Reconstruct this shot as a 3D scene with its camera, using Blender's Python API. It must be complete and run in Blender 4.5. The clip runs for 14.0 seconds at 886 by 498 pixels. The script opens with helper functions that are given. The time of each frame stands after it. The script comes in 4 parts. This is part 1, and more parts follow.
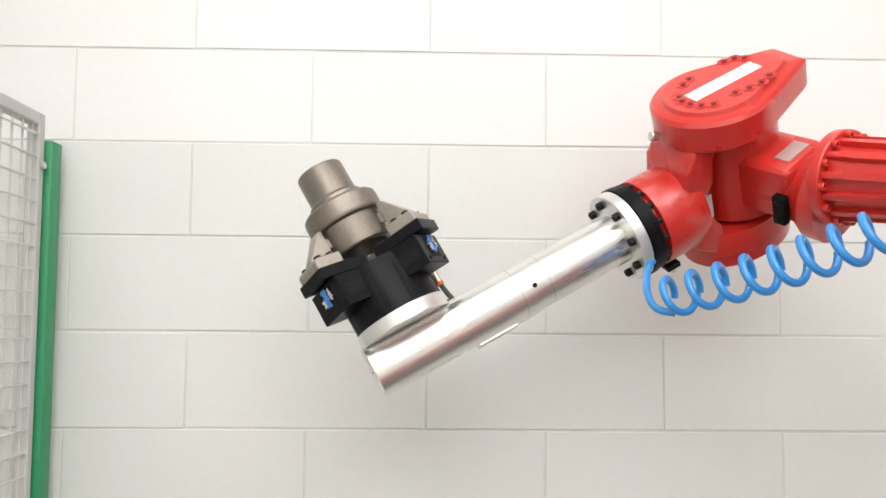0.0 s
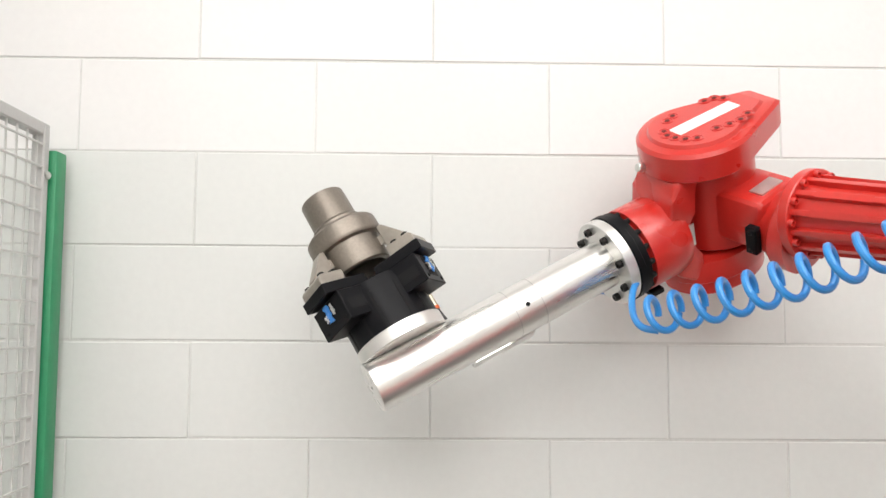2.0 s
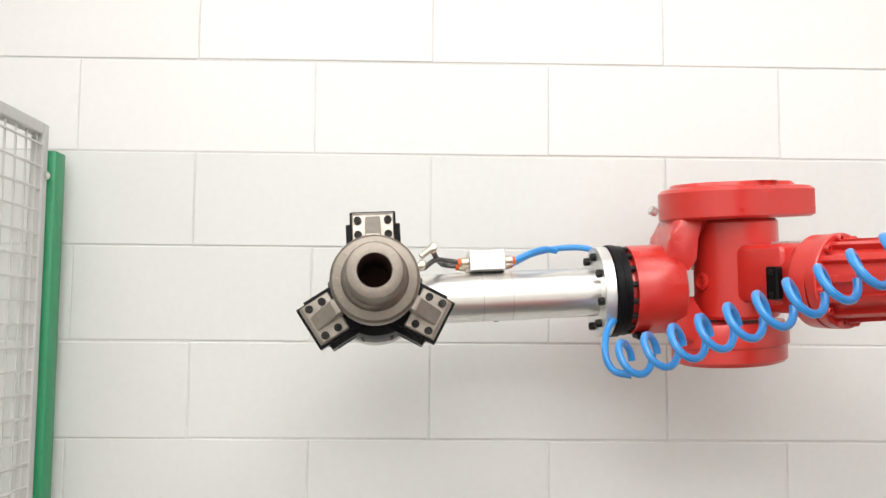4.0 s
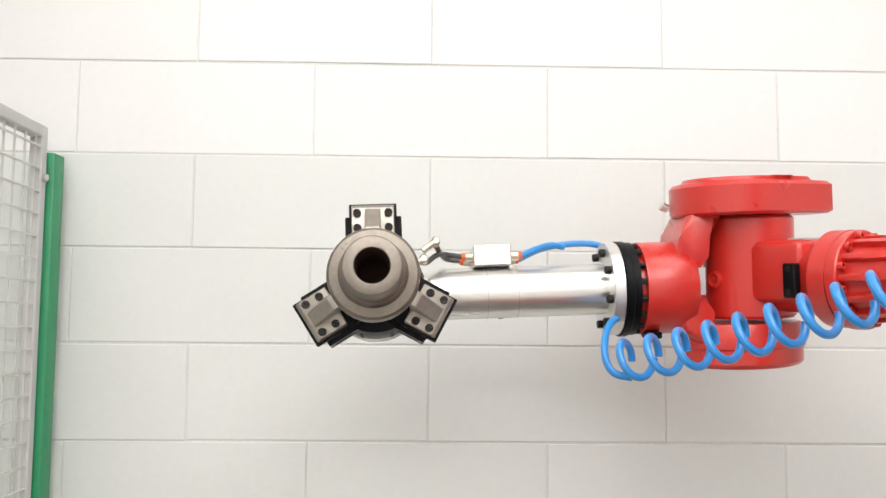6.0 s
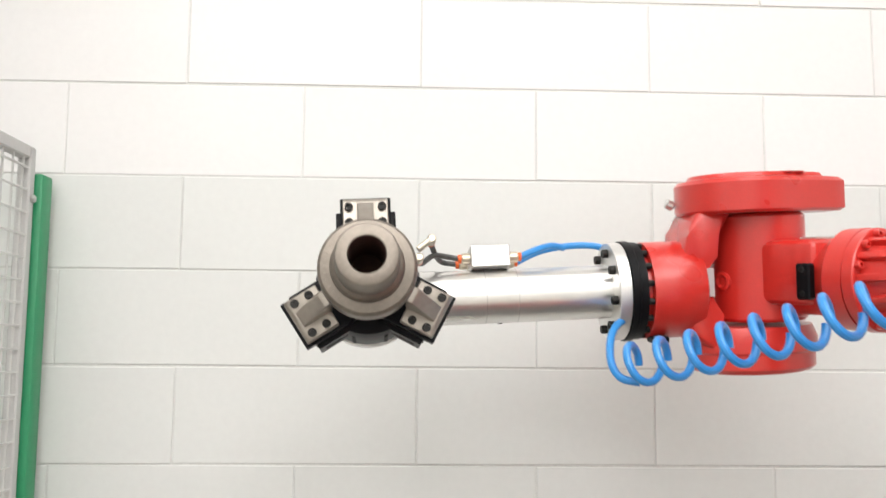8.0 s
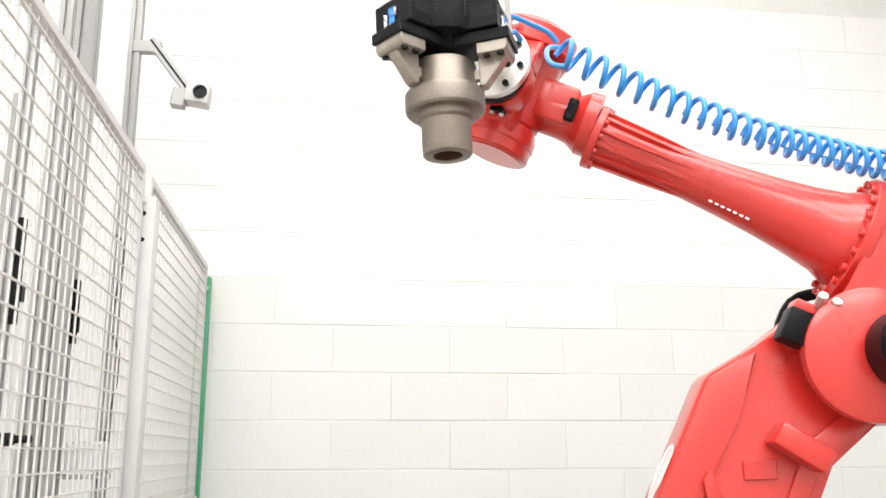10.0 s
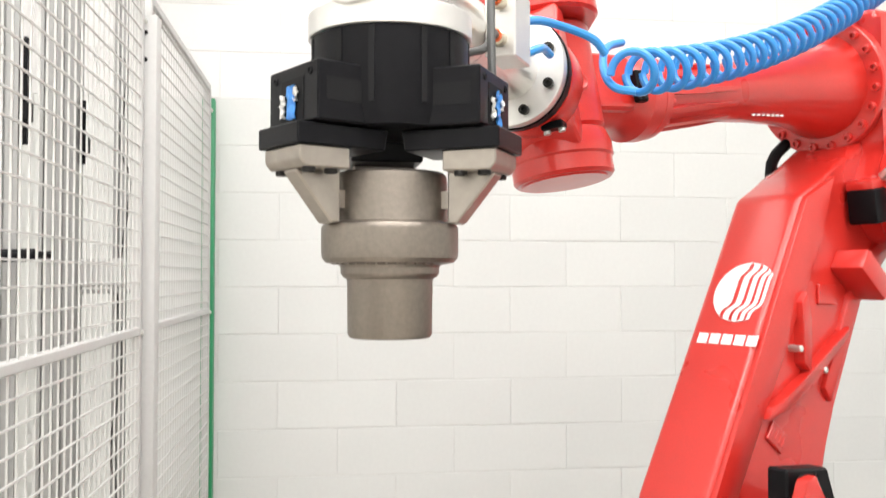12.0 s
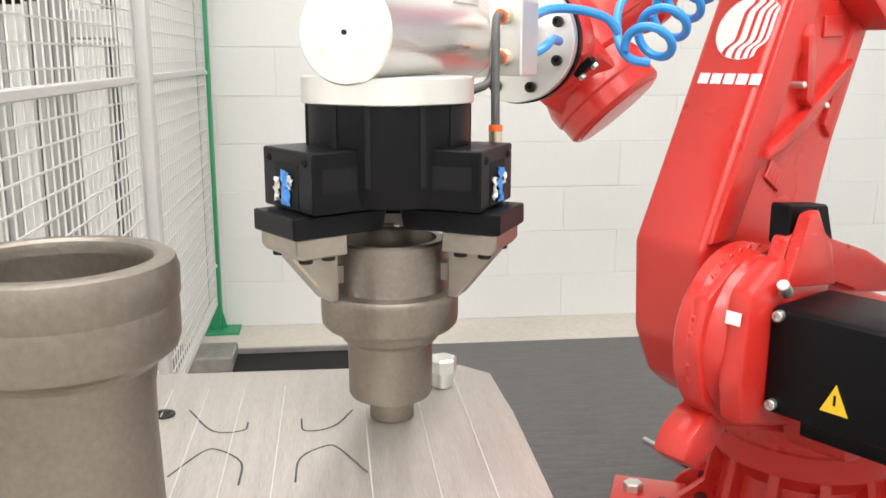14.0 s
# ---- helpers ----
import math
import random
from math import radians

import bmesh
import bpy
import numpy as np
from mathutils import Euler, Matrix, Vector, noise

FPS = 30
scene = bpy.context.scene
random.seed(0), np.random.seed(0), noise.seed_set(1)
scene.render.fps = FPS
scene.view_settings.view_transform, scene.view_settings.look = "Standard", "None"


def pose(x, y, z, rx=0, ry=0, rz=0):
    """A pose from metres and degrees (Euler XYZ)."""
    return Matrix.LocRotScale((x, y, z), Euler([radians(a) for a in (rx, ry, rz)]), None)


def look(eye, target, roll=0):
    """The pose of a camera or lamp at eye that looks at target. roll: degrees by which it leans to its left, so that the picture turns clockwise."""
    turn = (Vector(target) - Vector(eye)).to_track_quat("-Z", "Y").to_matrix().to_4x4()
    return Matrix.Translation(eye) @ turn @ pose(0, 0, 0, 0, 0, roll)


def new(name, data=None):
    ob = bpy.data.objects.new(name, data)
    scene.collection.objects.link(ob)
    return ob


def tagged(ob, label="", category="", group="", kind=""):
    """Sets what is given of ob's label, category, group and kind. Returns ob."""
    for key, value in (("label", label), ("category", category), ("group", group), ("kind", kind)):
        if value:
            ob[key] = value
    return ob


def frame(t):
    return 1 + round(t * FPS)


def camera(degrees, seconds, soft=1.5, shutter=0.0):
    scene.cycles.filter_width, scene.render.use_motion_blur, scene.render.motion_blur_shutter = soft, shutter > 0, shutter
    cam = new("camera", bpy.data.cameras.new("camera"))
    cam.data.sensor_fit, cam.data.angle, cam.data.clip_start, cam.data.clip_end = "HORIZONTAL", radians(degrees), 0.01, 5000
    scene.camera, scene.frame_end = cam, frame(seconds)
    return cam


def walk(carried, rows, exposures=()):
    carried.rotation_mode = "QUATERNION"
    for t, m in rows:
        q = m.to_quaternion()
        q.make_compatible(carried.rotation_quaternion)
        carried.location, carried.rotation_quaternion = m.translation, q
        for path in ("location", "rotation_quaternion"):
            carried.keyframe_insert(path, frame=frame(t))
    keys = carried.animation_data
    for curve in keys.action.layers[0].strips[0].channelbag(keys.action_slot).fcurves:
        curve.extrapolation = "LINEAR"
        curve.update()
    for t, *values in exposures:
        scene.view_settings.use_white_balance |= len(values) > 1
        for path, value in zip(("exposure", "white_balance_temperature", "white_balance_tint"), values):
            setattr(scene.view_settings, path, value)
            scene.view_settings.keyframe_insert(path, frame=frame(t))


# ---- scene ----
# ---------------- camera ----------------
cam = camera(53.2, 14.0, 1.5, 0.4)
NEAR_EYE, FAR_EYE = (0.485, -1.865, 1.648), (0.230, -3.815, 1.260)


def aim(eye, yaw, pitch, roll):
    y, p = radians(yaw), radians(pitch)
    way = Vector((math.sin(y) * math.cos(p), math.cos(y) * math.cos(p), math.sin(p)))
    return look(eye, Vector(eye) + way, roll)


NEAR_ROWS = [(0, 1.46, 4.00, 0.5), (0.5, 1.40, 4.16, 0.44), (1, 1.25, 4.64, 0.42), (1.5, 1.24, 4.73, 0.4), (2, 1.22, 4.58, 0.4),
             (2.5, 1.23, 4.55, 0.4), (3, 1.27, 4.62, 0.45), (3.2, 1.27, 4.62, 0.46), (5.3, 1.32, 4.62, 0.51), (5.5, 1.33, 4.64, 0.51), (6, 1.35, 4.77, 0.51),
             (6.5, 1.36, 4.81, 0.5), (7, 1.43, 5.21, 0.5), (7.5, 1.48, 5.87, 0.54), (7.8, 1.7, 6.1, 0.55), (8, 2.05, 6.2, 0.5)]
MOVE_ROWS = [(8.1, 0.483, -1.89, 1.645, 2.55, 6.75, 0.3), (8.2, 0.478, -1.94, 1.64, 3.27, 7.45, 0.15),
             (8.7, 0.43, -2.52, 1.53, 5.3, 10.2, 0.0), (9.25, 0.33, -3.25, 1.38, 6.7, 12.2, -0.1), (9.8, 0.25, -3.7, 1.285, 7.3, 13.0, -0.15)]
FAR_ROWS = [(10.3, 0, 7.37, 12.62, -0.17), (10.5, 0, 7.3, 11.82, -0.16), (11, 0, 7.05, 9.19, -0.09), (11.5, 0, 7.1, 5.88, 0.02),
            (12, -0.006, 7.08, 1.65, 0.0), (12.5, -0.029, 7.08, -2.82, 0.05), (13, -0.061, 7.07, -7.34, 0.1), (13.5, -0.078, 7.08, -10.21, 0.15), (14, -0.09, 7.12, -12.34, 0.19)]
walk(cam, [(t, aim(NEAR_EYE, a, b, c)) for t, a, b, c in NEAR_ROWS]
     + [(t, aim((x, y, z), a, b, c)) for t, x, y, z, a, b, c in MOVE_ROWS]
     + [(t, aim((FAR_EYE[0], FAR_EYE[1], FAR_EYE[2] + dz), a, b, c)) for t, dz, a, b, c in FAR_ROWS],
     exposures=[(0, -0.22), (8.2, -0.22), (10.3, 0.06), (12, 0.01), (14, -0.02)])

# ---------------- light ----------------
scene.view_settings.exposure = 0.0
world = bpy.data.worlds.new("room_air")
scene.world = world
world.use_nodes = True
world.node_tree.nodes["Background"].inputs[0].default_value = (0.9, 0.95, 1.0, 1)
world.node_tree.nodes["Background"].inputs[1].default_value = 0.05
CEILING = 4.2
LAMPS = [(-0.4, -1.6), (1.7, -1.6), (-0.4, -3.4), (1.7, -3.4), (-0.4, -5.3), (1.7, -5.3)]


def ceiling_lamp(x, y):
    light = bpy.data.lights.new("ceiling_light", "AREA")
    light.shape, light.size, light.size_y, light.energy, light.color = "RECTANGLE", 1.8, 1.5, 16 if y > -2 else 44 if y > -4 else 68, (1.0, 0.985, 0.972)
    ob = new("ceiling_light", light)
    ob.matrix_world = pose(x, y, CEILING - 0.09)


for spot in LAMPS:
    ceiling_lamp(*spot)


# ---------------- materials ----------------
def material(name, colour, rough=0.5, metal=0.0, vary=0.08, grain=60.0, bump=0.1, stain=3.0, coat=0.0, stretch=(1, 1, 1), random_tone=0.0, rough_vary=0.1, emit=0.0):
    m = bpy.data.materials.new(name)
    m.use_nodes = True
    nt = m.node_tree
    b = nt.nodes["Principled BSDF"]
    b.inputs["Roughness"].default_value, b.inputs["Metallic"].default_value = rough, metal
    b.inputs["Coat Weight"].default_value, b.inputs["Coat Roughness"].default_value = coat, 0.15
    co = nt.nodes.new("ShaderNodeTexCoord")
    mp = nt.nodes.new("ShaderNodeMapping")
    mp.inputs["Scale"].default_value = stretch
    nt.links.new(co.outputs["Object"], mp.inputs["Vector"])
    fine, wide = nt.nodes.new("ShaderNodeTexNoise"), nt.nodes.new("ShaderNodeTexNoise")
    fine.inputs["Scale"].default_value, wide.inputs["Scale"].default_value = grain, stain
    fine.inputs["Detail"].default_value, wide.inputs["Detail"].default_value = 4, 3
    for n in (fine, wide):
        nt.links.new(mp.outputs["Vector"], n.inputs["Vector"])
    mix = nt.nodes.new("ShaderNodeMath")
    mix.operation = "ADD"
    nt.links.new(fine.outputs["Fac"], mix.inputs[0])
    nt.links.new(wide.outputs["Fac"], mix.inputs[1])
    tone = nt.nodes.new("ShaderNodeMapRange")
    tone.inputs["From Min"].default_value, tone.inputs["From Max"].default_value = 0.55, 1.45
    tone.inputs["To Min"].default_value, tone.inputs["To Max"].default_value = 1 - vary, 1 + vary
    nt.links.new(mix.outputs[0], tone.inputs["Value"])
    value = tone.outputs["Result"]
    if random_tone:
        info, rnd, mul = nt.nodes.new("ShaderNodeObjectInfo"), nt.nodes.new("ShaderNodeMapRange"), nt.nodes.new("ShaderNodeMath")
        rnd.inputs["To Min"].default_value, rnd.inputs["To Max"].default_value = 1 - random_tone, 1 + random_tone
        mul.operation = "MULTIPLY"
        nt.links.new(info.outputs["Random"], rnd.inputs["Value"])
        nt.links.new(rnd.outputs["Result"], mul.inputs[0])
        nt.links.new(value, mul.inputs[1])
        value = mul.outputs[0]
    hsv = nt.nodes.new("ShaderNodeHueSaturation")
    hsv.inputs["Color"].default_value = (*colour, 1)
    nt.links.new(value, hsv.inputs["Value"])
    nt.links.new(hsv.outputs["Color"], b.inputs["Base Color"])
    rr = nt.nodes.new("ShaderNodeMapRange")
    rr.inputs["To Min"].default_value, rr.inputs["To Max"].default_value = max(rough - rough_vary, 0.02), min(rough + rough_vary, 1)
    nt.links.new(wide.outputs["Fac"], rr.inputs["Value"])
    nt.links.new(rr.outputs["Result"], b.inputs["Roughness"])
    if bump:
        bp = nt.nodes.new("ShaderNodeBump")
        bp.inputs["Strength"].default_value, bp.inputs["Distance"].default_value = bump, 0.002
        nt.links.new(fine.outputs["Fac"], bp.inputs["Height"])
        nt.links.new(bp.outputs["Normal"], b.inputs["Normal"])
    if emit:
        b.inputs["Emission Color"].default_value, b.inputs["Emission Strength"].default_value = (*colour, 1), emit
    return m


BLOCK_LOW = material("pale_grey_wall_paint", (0.692, 0.702, 0.685), 0.5, 0, 0.03, 60, 0.08, 1.6, random_tone=0.018)
BLOCK_HIGH = material("white_wall_paint", (0.785, 0.776, 0.77), 0.5, 0, 0.025, 60, 0.08, 1.6, random_tone=0.012)
MORTAR = material("painted_mortar", (0.685, 0.69, 0.67), 0.8, 0, 0.1, 120, 0.4, 6)
PLASTER = material("white_plaster", (0.83, 0.83, 0.81), 0.8, 0, 0.03, 40, 0.15, 1)
# tone of the unseen walls, kept pale to reflect fill light
OUTER = material("pale_bounce_wall", (0.80, 0.80, 0.79), 0.8, 0, 0.05, 30, 0.15, 1)
CONCRETE = material("floor_concrete", (0.52, 0.485, 0.43), 0.7, 0, 0.16, 35, 0.3, 2.2)
RUBBER = material("dark_rubber", (0.112, 0.110, 0.108), 0.6, 0, 0.5, 14, 0.7, 2.5, stretch=(3, 26, 1))
# near-black for floor tray and screws, also painted shade of holes and slots
PIT = material("black_grating_and_hole_shade", (0.012, 0.012, 0.013), 0.6)
GREY_STEEL = material("worn_grey_steel", (0.24, 0.23, 0.215), 0.6, 0.3, 0.3, 30, 0.3, 7)
RED = material("robot_red_paint", (0.57, 0.027, 0.020), 0.30, 0, 0.08, 240, 0.05, 5, coat=0.4)
# darkened red: painted shade for holes that are not cut
RED_DARK = material("red_hole_shade", (0.10, 0.008, 0.007), 0.7, 0, 0.1)
WHITE = material("white_decal", (0.86, 0.86, 0.85), 0.5, 0, 0.02, 50, 0.0)
ALU = material("turned_aluminium", (0.80, 0.79, 0.77), 0.30, 0.95, 0.05, 40, 0.06, 4, stretch=(1, 12, 12))
ALU_FLAT = material("milled_aluminium", (0.78, 0.77, 0.75), 0.38, 0.9, 0.05, 60, 0.06, 5)
SCRIBE = material("scribed_line", (0.62, 0.61, 0.60), 0.5, 0.5, 0.02)
BLACK = material("black_anodised", (0.006, 0.006, 0.0075), 0.34, 0.0, 0.25, 120, 0.08, 8)
BLACK_MATT = material("matt_black_plastic", (0.004, 0.004, 0.005), 0.42, 0, 0.2, 100, 0.1, 8)
BOLT_BLACK = material("black_oxide_bolt", (0.03, 0.029, 0.028), 0.4, 0.6, 0.2)
IRON = material("shot_blasted_casting", (0.240, 0.210, 0.180), 0.43, 0.86, 0.17, 190, 0.20, 10, rough_vary=0.12)
JAW = material("ground_tool_steel", (0.37, 0.335, 0.295), 0.36, 0.85, 0.16, 80, 0.12, 14)
RUST = material("rusty_bore", (0.07, 0.028, 0.020), 0.85, 0.1, 0.35, 150, 0.5, 20)
PLATE = material("brushed_steel_plate", (0.50, 0.465, 0.425), 0.40, 0.72, 0.2, 50, 0.12, 6, stretch=(14, 1, 14))
ZINC = material("zinc_plated", (0.66, 0.67, 0.64), 0.33, 0.85, 0.12, 90, 0.1, 20)
MARKER = material("black_marker_ink", (0.05, 0.05, 0.055), 0.6, 0, 0.3, 200, 0.0)
FENCE = material("light_grey_powder_coat", (0.55, 0.55, 0.54), 0.5, 0, 0.05, 90, 0.1, 4)
WIRE = material("pale_wire", (0.62, 0.62, 0.605), 0.5, 0.1, 0.05)
GREEN = material("green_post_paint", (0.022, 0.27, 0.115), 0.42, 0, 0.08, 90, 0.1, 4)
PROFILE = material("aluminium_profile", (0.36, 0.36, 0.355), 0.45, 0.4, 0.06, 60, 0.05, 4)
HOSE = material("blue_hose", (0.028, 0.26, 0.66), 0.30, 0, 0.06, 90, 0.03, 8, coat=0.3)
DARK_HOSE = material("dark_air_hose", (0.07, 0.07, 0.068), 0.42, 0, 0.1)
ORANGE = material("orange_collet", (0.78, 0.13, 0.02), 0.4, 0, 0.05)
BRASS = material("nickel_fitting", (0.62, 0.56, 0.45), 0.3, 0.9, 0.08)
YELLOW = material("yellow_warning", (0.82, 0.52, 0.02), 0.5, 0, 0.03)
BLUE_FOIL = material("blue_dust_seal", (0.05, 0.23, 0.62), 0.35, 0, 0.4, 70, 0.5, 30)
for dark in (BLACK, BLACK_MATT, PIT, BOLT_BLACK):
    dark.node_tree.nodes["Principled BSDF"].inputs["Specular IOR Level"].default_value = 0.14
LAMP_GLOW = material("lamp_diffuser", (1, 0.98, 0.95), 0.5, 0, 0, emit=1.5)


# ---------------- mesh helpers ----------------
def finish(name, bm, mat, parent=None, label="", sharp=28):
    bmesh.ops.recalc_face_normals(bm, faces=bm.faces)
    for e in bm.edges:
        e.smooth = len(e.link_faces) == 2 and e.calc_face_angle(0) < radians(sharp)
    for fc in bm.faces:
        fc.smooth = True
    me = bpy.data.meshes.new(name)
    bm.to_mesh(me)
    bm.free()
    me.materials.append(mat)
    ob = new(name, me)
    if parent:
        ob.parent = parent
    if label:
        tagged(ob, label)
    return ob


part = finish


def share(name, source, m, parent=None):
    ob = new(name, source.data)
    ob.parent = parent
    ob.matrix_basis = m
    return ob


def empty(name, m, label, category, group="", kind=""):
    ob = new(name)
    ob.matrix_basis = m
    return tagged(ob, label, category, group, kind)


def frame_of(origin, x, y, z):
    m = Matrix((x, y, z)).transposed().to_4x4()
    m.translation = origin
    return m


def box(bm, c, s, bevel=0.0, m=None, seg=1):
    made = bmesh.ops.create_cube(bm, size=1.0)["verts"]
    mm = (m or Matrix()) @ Matrix.Translation(c) @ Matrix.Diagonal((*s, 1))
    bmesh.ops.transform(bm, matrix=mm, verts=made)
    if bevel:
        edges = list({e for v in made for e in v.link_edges})
        bmesh.ops.bevel(bm, geom=edges, offset=bevel, segments=seg, affect="EDGES", profile=0.5)
    return bm


def along(p, q):
    p, q = Vector(p), Vector(q)
    return Matrix.Translation(p) @ (q - p).to_track_quat("Z", "X").to_matrix().to_4x4()


def lathe(bm, profile, m=None, seg=40, squash=None):
    """profile: (radius, height) from one end to the other; a zero radius closes it."""
    m = m or Matrix()
    rings = []
    for r, z in profile:
        if r < 1e-6:
            rings.append([bm.verts.new(m @ Vector((0, 0, z)))])
        else:
            ring = []
            for i in range(seg):
                a = 2 * math.pi * i / seg
                k = squash(a) if squash else 1.0
                ring.append(bm.verts.new(m @ Vector((r * k * math.cos(a), r * k * math.sin(a), z))))
            rings.append(ring)
    for a, b in zip(rings, rings[1:]):
        for i in range(seg):
            j = (i + 1) % seg
            quad = [a[i % len(a)], a[j % len(a)], b[j % len(b)], b[i % len(b)]]
            seen = []
            for v in quad:
                if v not in seen:
                    seen.append(v)
            if len(seen) > 2:
                bm.faces.new(seen)
    return bm


def rod(bm, p, q, r, bevel=0.0, seg=24, r2=None):
    n, r2 = (Vector(q) - Vector(p)).length, r if r2 is None else r2
    b = bevel
    prof = [(0, 0), (r - b, 0)] + ([(r, b)] if b else []) + ([(r2, n - b)] if b else []) + [(r2 - b, n), (0, n)]
    return lathe(bm, prof, along(p, q), seg)


def prism(bm, poly, lo, hi, m=None, bevel=0.0, seg=2, flip=False):
    """poly in (x, z), pushed along y from lo to hi."""
    m = m or Matrix()
    a = [bm.verts.new(m @ Vector((x, lo, z))) for x, z in poly]
    b = [bm.verts.new(m @ Vector((x, hi, z))) for x, z in poly]
    faces = [bm.faces.new(a), bm.faces.new(b[::-1])]
    n = len(poly)
    for i in range(n):
        faces.append(bm.faces.new((a[i], b[i], b[(i + 1) % n], a[(i + 1) % n])))
    if bevel:
        bmesh.ops.bevel(bm, geom=list({e for fc in faces for e in fc.edges}), offset=bevel, segments=seg, affect="EDGES", profile=0.5)
    return bm


def pipe(bm, pts, r, seg=10, smooth=4):
    pts = [Vector(p) for p in pts]
    if smooth > 1 and len(pts) > 2:
        ext = [2 * pts[0] - pts[1]] + pts + [2 * pts[-1] - pts[-2]]
        fine = []
        for i in range(1, len(ext) - 2):
            p0, p1, p2, p3 = ext[i - 1: i + 3]
            for k in range(smooth):
                t = k / smooth
                fine.append(0.5 * ((2 * p1) + (p2 - p0) * t + (2 * p0 - 5 * p1 + 4 * p2 - p3) * t * t + (3 * p1 - p0 - 3 * p2 + p3) * t ** 3))
        pts = fine + [pts[-1]]
    side, rings = Vector((0.31, 0.52, 0.79)), []
    for i, p in enumerate(pts):
        d = (pts[min(i + 1, len(pts) - 1)] - pts[max(i - 1, 0)]).normalized()
        side = (side - d * side.dot(d)).normalized()
        up = d.cross(side)
        rings.append([bm.verts.new(p + r * (math.cos(a) * side + math.sin(a) * up)) for a in (2 * math.pi * k / seg for k in range(seg))])
    for a, b in zip(rings, rings[1:]):
        for k in range(seg):
            bm.faces.new((a[k], a[(k + 1) % seg], b[(k + 1) % seg], b[k]))
    bm.faces.new(rings[0][::-1])
    bm.faces.new(rings[-1])
    return bm


def socket_bolt(bm, m, r=0.008, h=0.008):
    """A cap screw with a socket, head along +z."""
    return lathe(bm, [(0, 0), (r, 0), (r, h * 0.85), (r * 0.88, h), (r * 0.52, h), (r * 0.5, h * 0.4), (0, h * 0.4)], m, 14)


def hex_head(bm, m, r, h):
    lathe(bm, [(0, 0), (r, 0), (r, h * 0.85), (r * 0.86, h), (0, h)], m, 6)
    return bm


def BM():
    return bmesh.new()


# ---------------- the room ----------------
X0, X1, Y0 = -2.2, 4.6, -6.4


def build_room():
    bm = BM()
    box(bm, ((X0 + X1) / 2, 0.1225, CEILING / 2), (X1 - X0 + 0.4, 0.24, CEILING))
    wall = tagged(finish("wall_north", bm, MORTAR), "painted concrete block wall, pale grey below and white above", "wall", kind="structure")
    # east and south walls are unseen, added to close the room and bounce light
    for name, c, s in (("wall_west", (X0 - 0.1, Y0 / 2, CEILING / 2), (0.2, -Y0, CEILING)), ("wall_east", (X1 + 0.1, Y0 / 2, CEILING / 2), (0.2, -Y0, CEILING)),
                       ("wall_south", ((X0 + X1) / 2, Y0 - 0.1, CEILING / 2), (X1 - X0 + 0.4, 0.2, CEILING))):
        west = name == "wall_west"
        tagged(finish(name, box(BM(), c, s), PLASTER if west else OUTER), "plain white painted wall" if west else "plain pale wall, unseen, added to close the room and bounce light", "wall", kind="structure")
    tagged(finish("ceiling", box(BM(), ((X0 + X1) / 2, Y0 / 2, CEILING + 0.1), (X1 - X0 + 0.4, -Y0 + 0.4, 0.2)), PLASTER), "plain white ceiling", "ceiling", kind="structure")
    tagged(finish("floor", box(BM(), ((X0 + X1) / 2, Y0 / 2, -0.1), (X1 - X0 + 0.4, -Y0 + 0.4, 0.2)), CONCRETE), "worn light concrete floor", "floor", kind="structure")
    mat = finish("floor_mat", box(BM(), (2.4, -1.95, 0.003), (4.2, 3.2, 0.006), 0.002), RUBBER)
    tagged(mat, "dark grey ribbed rubber matting on the concrete floor", "mat", kind="structure")
    for x, y in LAMPS:
        lamp = empty("ceiling_lamp", pose(x, y, CEILING), "flat white ceiling lamp panel", "lamp", "ceiling lamps")
        part("housing", box(BM(), (0, 0, -0.03), (1.9, 1.6, 0.06), 0.004), PLASTER, lamp)
        part("diffuser", box(BM(), (0, 0, -0.066), (1.8, 1.5, 0.012)), LAMP_GLOW, lamp)
    return wall


def build_blocks(wall):
    """Running bond of 500 x 200 mm blocks."""
    def block(mat, w):
        bm = box(BM(), (0, 0.02, 0), (w, 0.04, 0.1960))
        front = [e for e in bm.edges if all(v.co.y < 0.01 for v in e.verts)]
        bmesh.ops.bevel(bm, geom=front, offset=0.0018, segments=2, affect="EDGES", profile=0.5)
        return finish("block", bm, mat, wall, "", 8)
    low, high = block(BLOCK_LOW, 0.4972), block(BLOCK_HIGH, 0.4972)
    first = {0: low, 1: high}
    used = set()
    rng = random.Random(4)
    for row in range(17):
        z = 0.1 + 0.2 * row
        shift = 0.0 if row % 2 else 0.25
        top = 1 if row >= 10 else 0
        for k in range(-3, 8):
            x = shift + 0.25 + 0.5 * k
            if x < -1.4 or x > 3.9:
                continue
            m = pose(x + rng.uniform(-0.0012, 0.0012), rng.uniform(-0.0008, 0.0008), z + rng.uniform(-0.0008, 0.0008), rng.uniform(-0.12, 0.12), 0, rng.uniform(-0.1, 0.1))
            if top not in used:
                used.add(top)
                first[top].matrix_basis = m
            else:
                share("block", first[top], m, wall)


# ---------------- safety fence ----------------
FX = -0.285


